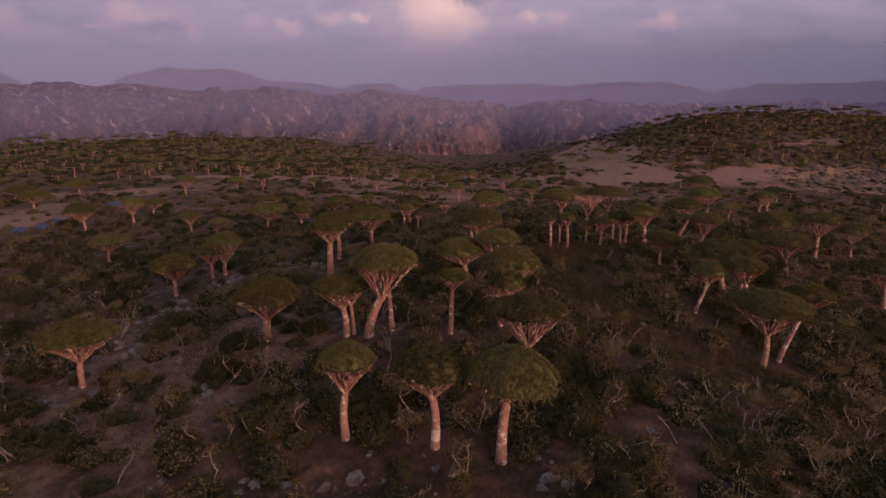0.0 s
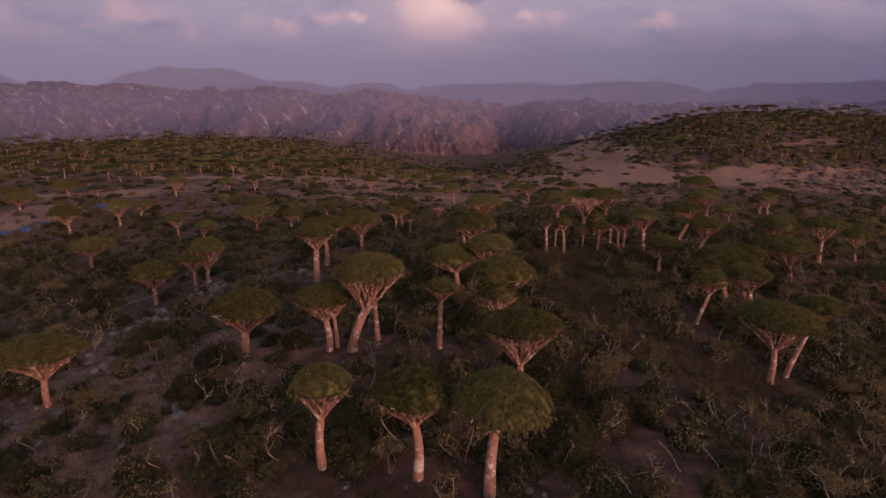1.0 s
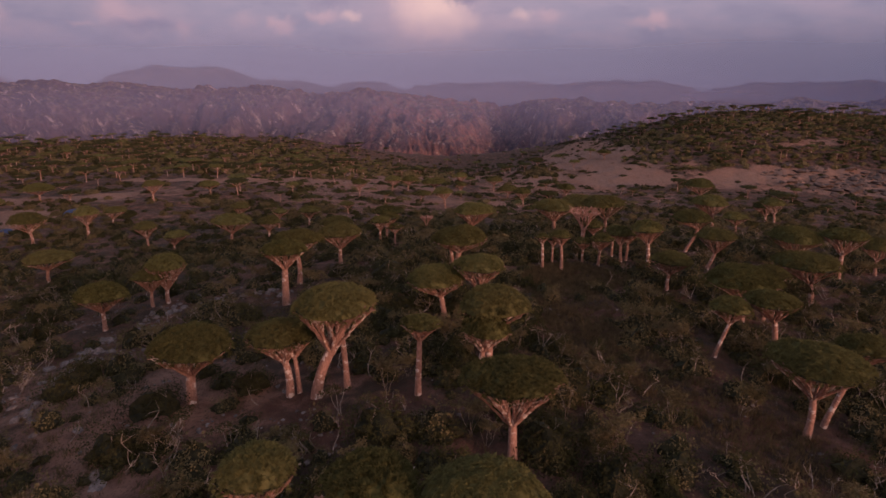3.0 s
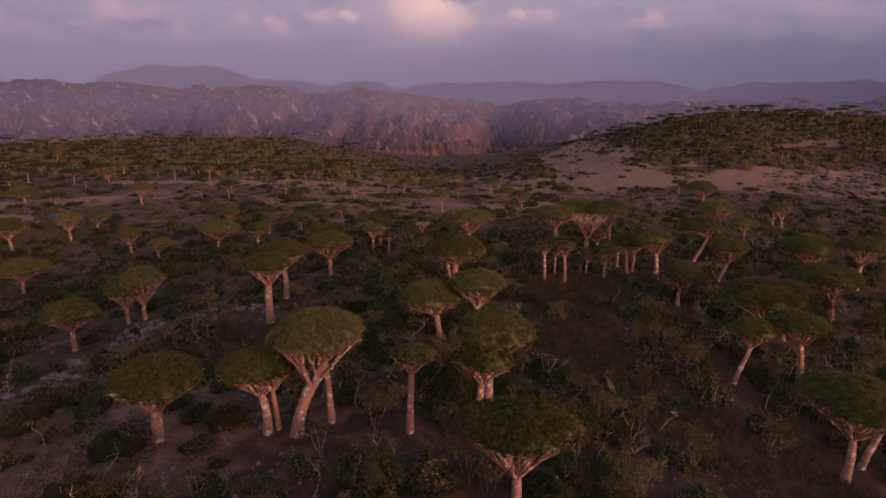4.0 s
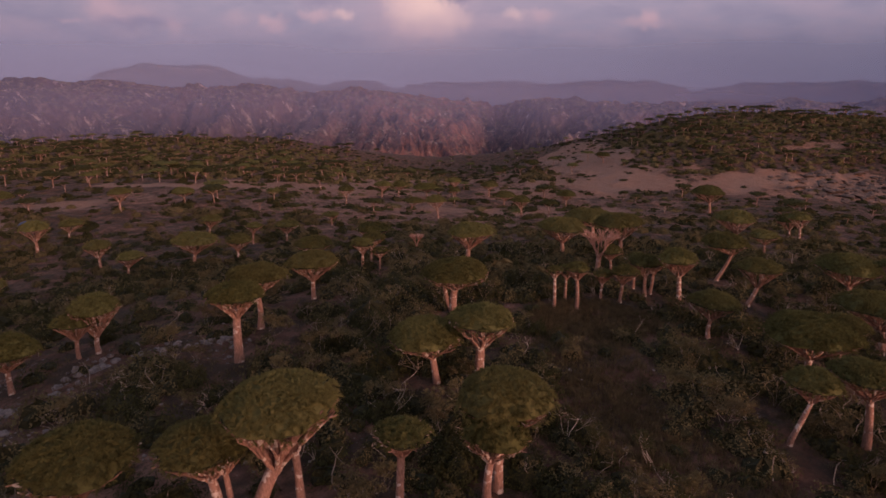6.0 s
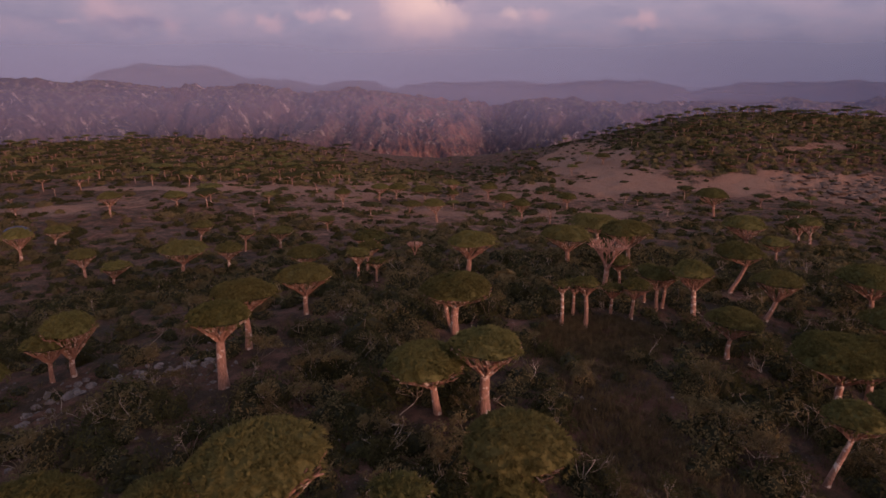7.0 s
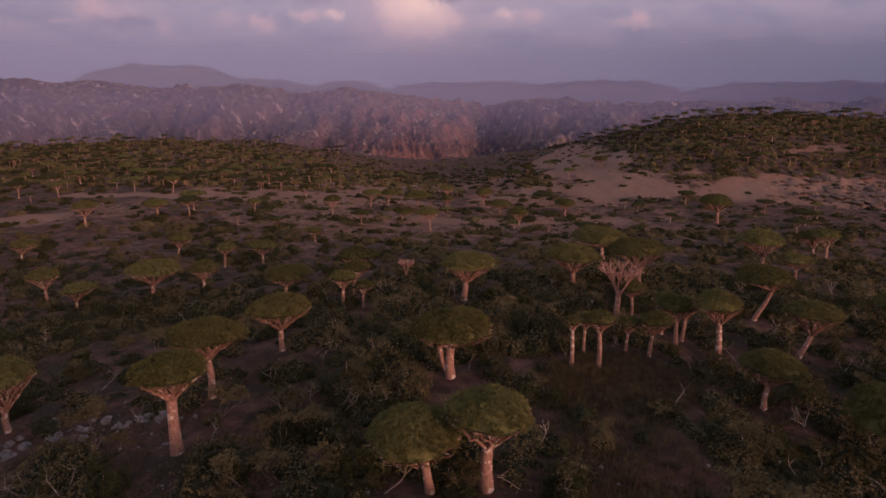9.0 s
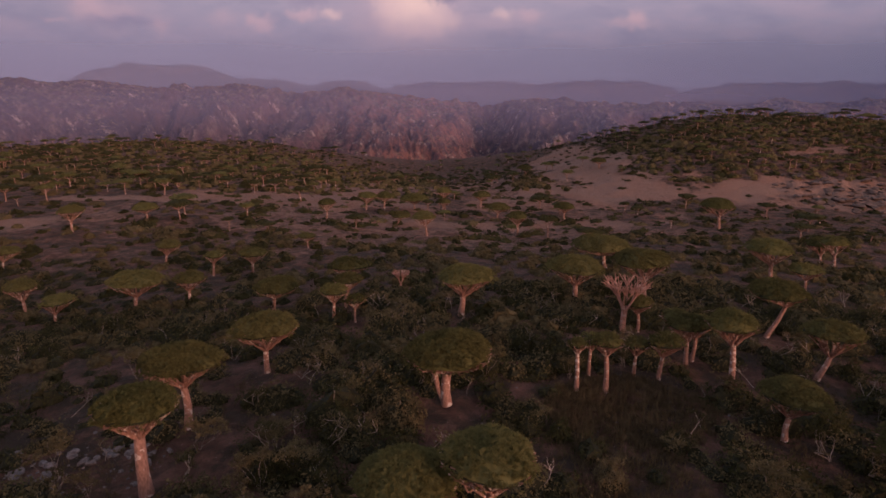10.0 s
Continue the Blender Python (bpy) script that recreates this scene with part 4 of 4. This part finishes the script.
BUSH_LABELS = ("dense dark-green bush on the stony slope", "low rounded dark bush between the trees", "wide tangled dark-green thicket")
bushes = [bush(0, 0, r, t, 300 + k, m, BUSH_LABELS[k % 3])
          for k, (r, t, m) in enumerate(((1.4, 1.3, BUSH_LEAF), (1.9, 1.5, BUSH_LEAF), (1.1, 1.2, BUSH_LEAF), (2.2, 1.9, BUSH_LEAF), (1.3, 1.6, OLIVE_LEAF)))]
shrubs = [twig_tree(0, 0, h, 400 + k, n, lab) for k, (h, n, lab) in enumerate((
    (2.4, 1100, "crooked pale-stemmed shrub with thin olive leaves"), (2.4, 0, "bare twisted shrub with bleached stems"),
    (2.8, 1250, "tall pale-stemmed shrub with a grey-green top"), (2.1, 950, "sparse forked shrub with pale bark"), (1.8, 950, "low spreading shrub with brownish-green leaves")))]


def spread_out(models, places, low, high, sink):
    """The models at their first places, copies at all the others."""
    for k, (x, y) in enumerate(places):
        s = place.uniform(low, high)
        m = pose(x, y, ground_z(x, y) - sink, 0, 0, place.uniform(0, 360))
        if k < len(models):
            models[k].matrix_basis = m
            models[k].scale = (s, s, s)
        else:
            ob = copy_thing(models[int(place.integers(0, len(models)))], m)
            ob.scale = (s, s, s)


spread_out(bushes, scatter(300, 24, 105, 0.85, 0.55), 0.75, 1.7, 0.05)
spread_out(shrubs, scatter(300, 23, 95, 0.85, 0.8), 0.6, 1.2, 0.05)


def joined(name, templates, rows, mats, label, category):
    """Many small plants far off, as one mesh of real leaves and stems."""
    vs, fs, ms, first = [], [], [], 0
    for x, y, z, s, k in rows:
        v, f, m = templates[k % len(templates)]
        a = place.uniform(0, 6.28)
        c, sn = math.cos(a), math.sin(a)
        turn = np.array([[c, -sn, 0], [sn, c, 0], [0, 0, 1]])
        vs.append((v * s) @ turn.T + (x, y, z))
        fs.append(f + first)
        ms.append(m)
        first += len(v)
    mesh = raw_mesh(name, np.concatenate(vs), np.concatenate(fs), mats, np.concatenate(ms), smooth=False)
    return tagged(new(name, mesh), label, category, kind="stuff")


def scrub_template(seed, count, size, mat, low=1.0, high=1.6, rows=4, sides=9):
    rng = np.random.default_rng(seed)
    v, f, inner = thicket(rng, count, size, 1.5, rng.uniform(low, high), rows, sides)
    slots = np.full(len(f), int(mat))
    # full cores take the painted-shade colour instead of leaf
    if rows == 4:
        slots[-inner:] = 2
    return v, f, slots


def tree_template(seed):
    """A far dragon tree: trunk, a few limbs and an umbrella of leaf tufts, 5.5 m high."""
    rng = np.random.default_rng(seed)
    t = Tubes()
    rim, R = rng.uniform(3.2, 4.4), rng.uniform(2.2, 3.4)
    fork = rim - rng.uniform(0.5, 1.3)
    knot = np.array([rng.normal(0, 0.25), rng.normal(0, 0.25), fork])
    t.run([np.array([0, 0, -0.5]), knot * 0.5, knot], [0.2, 0.14, 0.15], 5)
    for k in range(6):
        a = k * 1.047 + rng.uniform(-0.3, 0.3)
        t.run([knot, np.array([math.cos(a) * R * 0.75, math.sin(a) * R * 0.75, rim + 0.1])], [0.075, 0.04], 4)
    tv, tf = np.array(t.verts), np.array(t.faces)
    n = 90
    i = np.arange(n) + 0.5
    rad, ang = np.sqrt(i / n), i * 2.39996
    P = np.stack([R * rad * np.cos(ang), R * rad * np.sin(ang), rim + 0.8 * np.maximum(0, 1 - rad ** 2.3) ** 0.6 + rng.normal(0, 0.12, n)], -1)
    D = rng.normal(0, 1, (n, 3)) * (1, 1, 0.45)
    D /= np.linalg.norm(D, axis=1)[:, None]
    S = np.cross(D, rng.normal(0, 0.3, (n, 3)) + (0, 0, 1))
    S /= np.linalg.norm(S, axis=1)[:, None]
    L = rng.uniform(0.32, 0.6, (n, 1))
    lv = np.stack([P - D * L, P + S * L * 0.6, P + D * L, P - S * L * 0.6], 1).reshape(-1, 3)
    lf = np.arange(4 * n).reshape(-1, 4)
    ring = np.linspace(0, 2 * math.pi, 13)[:-1]
    shell = np.concatenate([np.stack([R * q * np.cos(ring), R * q * np.sin(ring), np.full(12, rim + h)], -1)
                            for q, h in ((0.05, 0.92), (0.6, 0.72), (0.93, 0.2), (0.7, 0.1), (0.05, 0.3))])
    idx = np.arange(60).reshape(5, 12)
    a, b = idx[:-1], idx[1:]
    sf = np.stack([a, np.roll(a, -1, 1), np.roll(b, -1, 1), b], -1).reshape(-1, 4)[:, ::-1]
    v = np.concatenate([tv, lv, shell])
    f = np.concatenate([tf, lf + len(tv), sf + len(tv) + len(lv)])
    # most far crowns take the darker bush leaf, standing in for dimmer light
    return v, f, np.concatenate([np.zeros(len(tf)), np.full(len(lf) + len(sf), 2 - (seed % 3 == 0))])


def shrub_template(seed, leaves):
    """A small crooked shrub, 2 m high: pale stems and a thin top of little leaves."""
    rng = np.random.default_rng(seed)
    stems, tips = Tubes(), []
    for k in range(int(rng.integers(1, 4))):
        p, way = rng.normal(0, 0.08, 3) * (1, 1, 0), rng.normal(0, 0.3, 3) * (1, 1, 0) + (0, 0, 1)
        pts = [p]
        for q in range(4):
            way = way + rng.normal(0, 0.4, 3) * (1, 1, 0.1)
            p = p + way / np.linalg.norm(way) * 0.34
            pts.append(p)
        stems.run(pts, [0.032, 0.028, 0.024, 0.02, 0.017], 4)
        for q in range(4):
            end = p + rng.normal(0, 0.34, 3) * (1, 1, 0.4) + (0, 0, 0.3)
            stems.run([p, (p + end) / 2 + rng.normal(0, 0.06, 3), end], [0.015, 0.012, 0.009], 3)
            tips.append(end)
    quads = np.array(stems.faces)
    vs, fs, ms, first = [np.array(stems.verts)], [quads], [np.full(len(quads), 0)], len(stems.verts)
    for tip in tips if leaves else ():
        v, f = leaf_cloud(rng, leaves, 0.055, 0.42, 0.26)
        vs.append(v + tip - (0, 0, 0.1))
        fs.append(f + first)
        ms.append(np.full(len(f), 1 + seed % 2))
        first += len(v)
    return np.concatenate(vs), np.concatenate(fs), np.concatenate(ms)


def heights(spots, sink):
    xs, ys = np.array([s[0] for s in spots]), np.array([s[1] for s in spots])
    return xs, ys, terrain(xs, ys) - sink


near_scrub = [scrub_template(500 + k, 330, 0.084, k % 2 == 1) for k in range(6)]
xs, ys, zs = heights(scatter(1000, 23, 122, 0.85, 0.85) + scatter(420, 24, 62, 0.85, 1.0), 0.05)
joined("scrub", near_scrub, [(x, y, z, place.uniform(0.45, 1.35), k) for k, (x, y, z) in enumerate(zip(xs, ys, zs))],
       (BUSH_LEAF, OLIVE_LEAF, INNER), "dark tangled scrub covering the slope between the trees", "scrub")
tall_scrub = [scrub_template(530 + k, 260, 0.1, k % 3 != 0) for k in range(5)]
tx, ty = -52 + 104 * place.random(2600), 58 + 64 * place.random(2600)
keep = (place.random(2600) < cover(tx, ty) ** 2) & (np.abs(tx) < 0.62 * (ty - 8))
tx, ty = tx[keep][:520], ty[keep][:520]
joined("scrub", tall_scrub, [(x, y, z, place.uniform(0.7, 1.6), k) for k, (x, y, z) in enumerate(zip(tx, ty, terrain(tx, ty) - 0.05))],
       (BUSH_LEAF, OLIVE_LEAF, INNER), "tall dark-green scrub crowding between the trees", "scrub")
xs, ys, zs = heights(scatter(620, 26, 112, 0.8, 0.7) + scatter(200, 25, 66, 0.8, 1.0), 0.05)
joined("shrub_thicket", [shrub_template(560 + k, (26, 34, 0, 30, 24, 38)[k]) for k in range(6)],
       [(x, y, z, place.uniform(0.7, 1.5), k) for k, (x, y, z) in enumerate(zip(xs, ys, zs))],
       (TWIG, OLIVE_LEAF, BUSH_LEAF), "thin pale-stemmed shrubs with sparse olive tops", "shrubs")
# low dark cushions: on the flank of the rise, and closing the right-hand hollow
low_scrub = [scrub_template(550 + k, 150, 0.095, k % 5 == 4, 0.6, 1.25) for k in range(5)]
px = np.concatenate([-78 + 60 * place.random(520), 14 + 62 * place.random(1500)])
py = np.concatenate([74 + 82 * place.random(520), 26 + 94 * place.random(1500)])
keep = place.random(2020) < (0.75 - 0.5 * patches(px, py, OPEN) - 1.4 * patches(px, py, GRASSY))
keep &= (beside_trunks(px, py) > 0.5) & ((px < 0) | (fbm(px / 8, py / 8, 85, 3) > 0.43))
keep &= (px < 0) | ((px - 20 + 0.18 * (py - 30) > 0) & (px < 0.72 * (py + 8)))
px, py = px[keep], py[keep]
joined("scrub", low_scrub, [(x, y, z, place.uniform(0.5, 1.3), k) for k, (x, y, z) in enumerate(zip(px, py, terrain(px, py) - 0.05))],
       (BUSH_LEAF, OLIVE_LEAF, INNER), "low dark cushions of scrub on the brown slope", "scrub")
mid_scrub = [scrub_template(510 + k, 60, 0.17, k % 3 != 0, 0.7, 1.3, 3, 8) for k in range(6)]
xs, ys, zs = heights(scatter(2300, 95, 185, 0.85), 0.05)
joined("scrub", mid_scrub, [(x, y, z, place.uniform(0.5, 1.5), k) for k, (x, y, z) in enumerate(zip(xs, ys, zs))],
       (BUSH_LEAF, OLIVE_LEAF, INNER), "dark scrub and low bushes farther over the plateau", "scrub")
hill_scrub = [scrub_template(540 + k, 16, 0.27, k % 3 != 0, 0.9, 1.4, 3, 7) for k in range(6)]
hx = np.concatenate([105 + 330 * place.random(2600), -260 + 270 * place.random(2400)])
hy = np.concatenate([290 + 130 * place.random(2600), 265 + 230 * place.random(2400)])
keep = place.random(5000) < (1 - patches(hx, hy, OPEN))
hx, hy = hx[keep], hy[keep]
joined("hill_scrub", hill_scrub, [(x, y, z, place.uniform(0.8, 1.9), k) for k, (x, y, z) in enumerate(zip(hx, hy, terrain(hx, hy)))],
       (BUSH_LEAF, OLIVE_LEAF, INNER), "dark scrub under the trees on the hill", "scrub")
far_scrub = [scrub_template(520 + k, 14, 0.25, k % 3 == 2, 0.55, 1.0, 3, 7) for k in range(6)]
xs, ys, zs = heights(scatter(8000, 180, 530, 0.9), 0.05)
joined("far_scrub", far_scrub, [(x, y, z, 0.6 + 1.6 * place.random() ** 1.6, k) for k, (x, y, z) in enumerate(zip(xs, ys, zs))],
       (BUSH_LEAF, OLIVE_LEAF, INNER), "low dark scrub scattered over the distant plateau", "scrub")


# wide low cushions and young crowns on the open ground
pads = [scrub_template(570 + k, 34, 0.2, k % 3 == 2, 0.4, 0.7, 3, 9) for k in range(5)]
qx, qy = -75 + 185 * place.random(520), 168 + 122 * place.random(520)
keep = place.random(520) < 0.25 + 0.5 * step(fbm(qx / 16, qy / 16, 97, 3), 0.4, 0.6)
keep &= ~((qx > 66) & (qy > 252))
qx, qy = qx[keep], qy[keep]
joined("far_scrub", pads, [(x, y, z, 0.9 + 1.5 * place.random() ** 2, k) for k, (x, y, z) in enumerate(zip(qx, qy, terrain(qx, qy) - 0.05))],
       (BUSH_LEAF, OLIVE_LEAF, INNER), "wide low dark cushions of scrub on bare ground", "scrub")


# a dark thicket at the edge of the bare slope
ex, ey = 54 + place.normal(0, 5, 70), 318 + place.normal(0, 18, 70)
joined("far_scrub", hill_scrub, [(x, y, z, place.uniform(1.0, 2.2), k) for k, (x, y, z) in enumerate(zip(ex, ey, terrain(ex, ey)))],
       (BUSH_LEAF, OLIVE_LEAF, INNER), "dark thicket beside the bare slope", "scrub")


def far_woods():
    made = []
    while len(made) < 1250:
        y = 175 + 365 * place.random(2000)
        x = (place.random(2000) * 2 - 1) * 0.95 * y
        left = 0.7 * step(-x, 10, 60) * step(y, 225, 290)
        right = step(x, 100, 150) * step(y, 285, 325)
        rest = 0.1 + 0.35 * step(y, 290, 360)
        keep = place.random(2000) < (np.maximum(np.maximum(left, right), rest) * (1 - 0.97 * patches(x, y, OPEN)))
        made += list(zip(x[keep], y[keep]))
    return made[:1250]


xs, ys, zs = heights(far_woods(), 0.1)
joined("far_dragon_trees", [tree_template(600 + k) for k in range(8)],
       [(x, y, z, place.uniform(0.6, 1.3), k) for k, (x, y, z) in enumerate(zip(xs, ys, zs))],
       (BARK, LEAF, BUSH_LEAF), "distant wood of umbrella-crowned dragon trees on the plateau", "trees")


# ---- dry grass ----
def grass_template(seed):
    rng = np.random.default_rng(seed)
    n = 12
    P = np.concatenate([rng.normal(0, 0.16, (n, 2)), np.zeros((n, 1))], 1)
    D = np.concatenate([rng.normal(0, 0.35, (n, 2)), np.ones((n, 1))], 1) * rng.uniform(0.2, 0.5, (n, 1))
    S = rng.normal(0, 1, (n, 3)) * (1, 1, 0)
    S = S / np.linalg.norm(S, axis=1)[:, None] * 0.02
    v = np.stack([P - S, P + S, P + D * 0.6 + S * 0.8, P + D], 1).reshape(-1, 3)
    f = np.arange(4 * n).reshape(-1, 4)
    return v, f, np.zeros(len(f))


GRASS = leaf_material("dry_grass", (0.07, 0.052, 0.03), (0.13, 0.1, 0.056), (0.2, 0.155, 0.09), 0.5)
gx, gy = [], []
while len(gx) < 6500:
    y = 24 + 90 * place.random(3000)
    x = (place.random(3000) * 2 - 1) * 0.85 * (y + 8)
    keep = place.random(3000) < np.maximum(step(fbm(x / 7, y / 7, 91, 3), 0.42, 0.62), 2 * patches(x, y, GRASSY)) * (y / 114)
    gx += list(x[keep])
    gy += list(y[keep])
for a, b, wide, deep, turn, _ in GRASSY:
    for k in range(1100):
        q, w = math.sqrt(place.random()) * 1.15, place.uniform(0, 6.28)
        dx, dy = q * wide * math.cos(w), q * deep * math.sin(w)
        c, sn = math.cos(radians(turn)), math.sin(radians(turn))
        gx.append(a + dx * c - dy * sn)
        gy.append(b + dx * sn + dy * c)
gz = terrain(np.array(gx), np.array(gy))
joined("dry_grass", [grass_template(700 + k) for k in range(5)], [(x, y, z, place.uniform(0.7, 1.5), k) for k, (x, y, z) in enumerate(zip(gx, gy, gz))],
       (GRASS,), "tufts of dry brown grass on the stony ground", "grass")


# ---- rocks ----
def rock_mesh(seed, flat, rough=0.05, fine=2):
    """A weathered limestone block with broken facets."""
    rng = np.random.default_rng(seed)
    bm = bmesh.new()
    bmesh.ops.create_icosphere(bm, subdivisions=fine, radius=1.0)
    cuts = rng.normal(0, 1, (15, 3))
    cuts /= np.linalg.norm(cuts, axis=1)[:, None]
    depth = rng.uniform(0.42, 0.78, 15)
    for v in bm.verts:
        p = np.array(v.co)
        for c, d in zip(cuts, depth):
            over = p @ c - d
            if over > 0:
                p = p - c * over * 0.92
        p = p * (1 + rng.normal(0, rough))
        v.co = p * (1.0, 0.8, flat)
    mesh = bpy.data.meshes.new("rock")
    bm.to_mesh(mesh)
    bm.free()
    return mesh


def rocks_at(spots, meshes, mat, low, high, label, group, name="rock"):
    for mesh in meshes:
        mesh.materials.append(mat)
    for k, (x, y) in enumerate(spots):
        s = low + (high - low) * place.random() ** 2.2
        ob = new(name, meshes[k % len(meshes)])
        ob.matrix_basis = pose(x, y, ground_z(x, y) + (-0.12 if name == "boulder" else 0.02 if s < 1.2 else 0.12) * s, place.uniform(-12, 12), place.uniform(-12, 12), place.uniform(0, 360))
        ob.scale = (s, s, s)
        tagged(ob, label, "rock", group)


spots = []
for (ax, ay), (bx, by) in zip(WALL_LINE, WALL_LINE[1:]):
    for k in range(int(math.hypot(bx - ax, by - ay) * 4.6)):
        q = place.random()
        spots.append((ax + (bx - ax) * q + place.normal(0, 1.2), ay + (by - ay) * q + place.normal(0, 1.2)))
rocks_at(spots, [rock_mesh(800 + k, 0.62) for k in range(5)], ROCK, 0.17, 0.8, "grey limestone rock in a tumbled line of stones", "tumbled line of stones")
spots = [(place.uniform(-34, -10), place.uniform(27, 72)) for k in range(80)]
spots += [(place.uniform(-8, 26), place.uniform(27, 44)) for k in range(26)] + [(-2.5, 33.2), (4.5, 32.1), (-20.8, 36.5), (-13.9, 31.9)]
BOULDERS = ((-21.2, 45.1), (-20.6, 44.2), (-13.9, 32.8), (-12.9, 32.3), (-8.9, 31.9), (-7.1, 32.5), (4.1, 32.2), (3.6, 31.1), (5.2, 31.6), (-25.8, 51.1), (-29.8, 49.9), (-30.6, 48.6), (-29.2, 51.2), (-31.5, 47.0))
rocks_at(BOULDERS, [rock_mesh(860 + k, 0.55, 0.07, 3) for k in range(4)], ROCK, 0.5, 1.0, "weathered grey boulder half buried in the slope", "boulders on the slope", "boulder")
rocks_at(spots, [rock_mesh(820 + k, 0.5) for k in range(5)], ROCK, 0.14, 0.6, "weathered grey stone lying on the slope", "loose stones on the slope")


def gravel():
    """Small broken stones strewn over the near slope."""
    templates = []
    for k in range(4):
        rng = np.random.default_rng(880 + k)
        bm = bmesh.new()
        bmesh.ops.create_icosphere(bm, subdivisions=1, radius=1.0)
        v = np.array([tuple(p.co) for p in bm.verts]) * rng.uniform(0.65, 1.15, (len(bm.verts), 1)) * (1, 0.75, 0.5)
        f = np.array([[p.index for p in face.verts] for face in bm.faces])
        bm.free()
        templates.append((v, f, np.zeros(len(f))))
    spots = []
    while len(spots) < 2600:
        y = 24 + 62 * place.random(2000)
        x = -0.85 * (y + 8) + place.random(2000) * (0.85 * (y + 8) + 26)
        keep = place.random(2000) < step(fbm(x / 5, y / 5, 95, 3), 0.45, 0.65) * (0.25 + 0.75 * step(-x, -6, 12)) * (y / 86)
        spots += list(zip(x[keep], y[keep]))
    xs, ys, zs = heights(spots[:2600], -0.02)
    joined("gravel", templates, [(x, y, z, 0.05 + 0.22 * place.random() ** 3, k) for k, (x, y, z) in enumerate(zip(xs, ys, zs))],
           (ROCK,), "small broken grey stones strewn over the slope", "stones")


gravel()


def slab_material():
    mat, n, shade = material("dark_slab_rock", 0.95)
    at = n.add("ShaderNodeTexCoord").outputs["Object"]
    a = n.noise(at, 3.0, 6, 0.65)
    n.link(n.mix(n.ramp(a, 0.35, 0.65), (0.07, 0.05, 0.044), (0.14, 0.102, 0.09)), shade.inputs["Base Color"])
    bump(n, shade, a, 0.8, 0.2)
    return mat


spots = []
while len(spots) < 190:
    x, y = 180 + place.normal(0, 22), 268 + place.normal(0, 11)
    if x > 148 and all(math.hypot(x - a, (y - b) * 1.2) > 2.9 for a, b in spots):
        spots.append((x, y))
rocks_at(spots, [rock_mesh(840 + k, 0.34) for k in range(5)], slab_material(), 1.5, 3.7, "dark flat outcrop of broken rock on pale ground", "rock outcrops", "outcrop")


# ---- tents ----
def tent_material():
    mat, n, shade = material("blue_tent_cloth", 0.6)
    at = n.add("ShaderNodeTexCoord").outputs["Object"]
    a = n.noise(at, 2.5, 4, 0.5)
    n.link(n.mix(a, (0.025, 0.04, 0.1), (0.05, 0.075, 0.16)), shade.inputs["Base Color"])
    return mat


def dome_tent(x, y, size, turn, label):
    """A low dome tent with a sagging skin between its poles and a dark door."""
    mat = BLUE
    verts, faces = [], []
    for k in range(7):
        e = k / 6 * math.pi / 2
        for s in range(16):
            a = s / 16 * 2 * math.pi
            sag = 1 - 0.07 * abs(math.sin(2 * a)) * math.cos(e)
            verts.append((math.cos(a) * math.cos(e) * sag, math.sin(a) * math.cos(e) * sag, 0.62 * math.sin(e) ** 0.9))
    for k in range(6):
        for s in range(16):
            a, b = k * 16 + s, k * 16 + (s + 1) % 16
            faces.append((a, b, b + 16, a + 16))
    tent = new("tent")
    tent.matrix_basis = pose(x, y, ground_z(x, y) - 0.05, 0, 0, turn)
    tent.scale = (size, size * 0.85, size)
    part("skin", raw_mesh("skin", verts, faces, (mat,)), tent)
    poles = (("pole", 0), ("pole", 90))
    for name, a in poles:
        arc = Tubes()
        c, s = math.cos(radians(a)), math.sin(radians(a))
        ring = [np.array([math.cos(e) * c * 1.01, math.cos(e) * s * 1.01, 0.63 * max(math.sin(e), 0) ** 0.9]) for e in np.linspace(0.02, math.pi - 0.02, 13)]
        arc.run(ring, [0.012] * 13, 4)
        part(name, arc.mesh("pole", ROCK), tent)
    return tagged(tent, label, "tent", "blue tents beside the track")


BLUE = tent_material()
dome_tent(-100.8, 134.4, 1.9, 10, "blue dome tent on pale ground beside the track")
dome_tent(-98.3, 138.6, 1.8, 40, "blue dome tent on pale ground beside the track")
dome_tent(-98.9, 144.4, 1.9, 75, "blue dome tent on pale ground beside the track")
dome_tent(-94.0, 163.1, 2.9, 20, "large blue tent half hidden behind low trees")
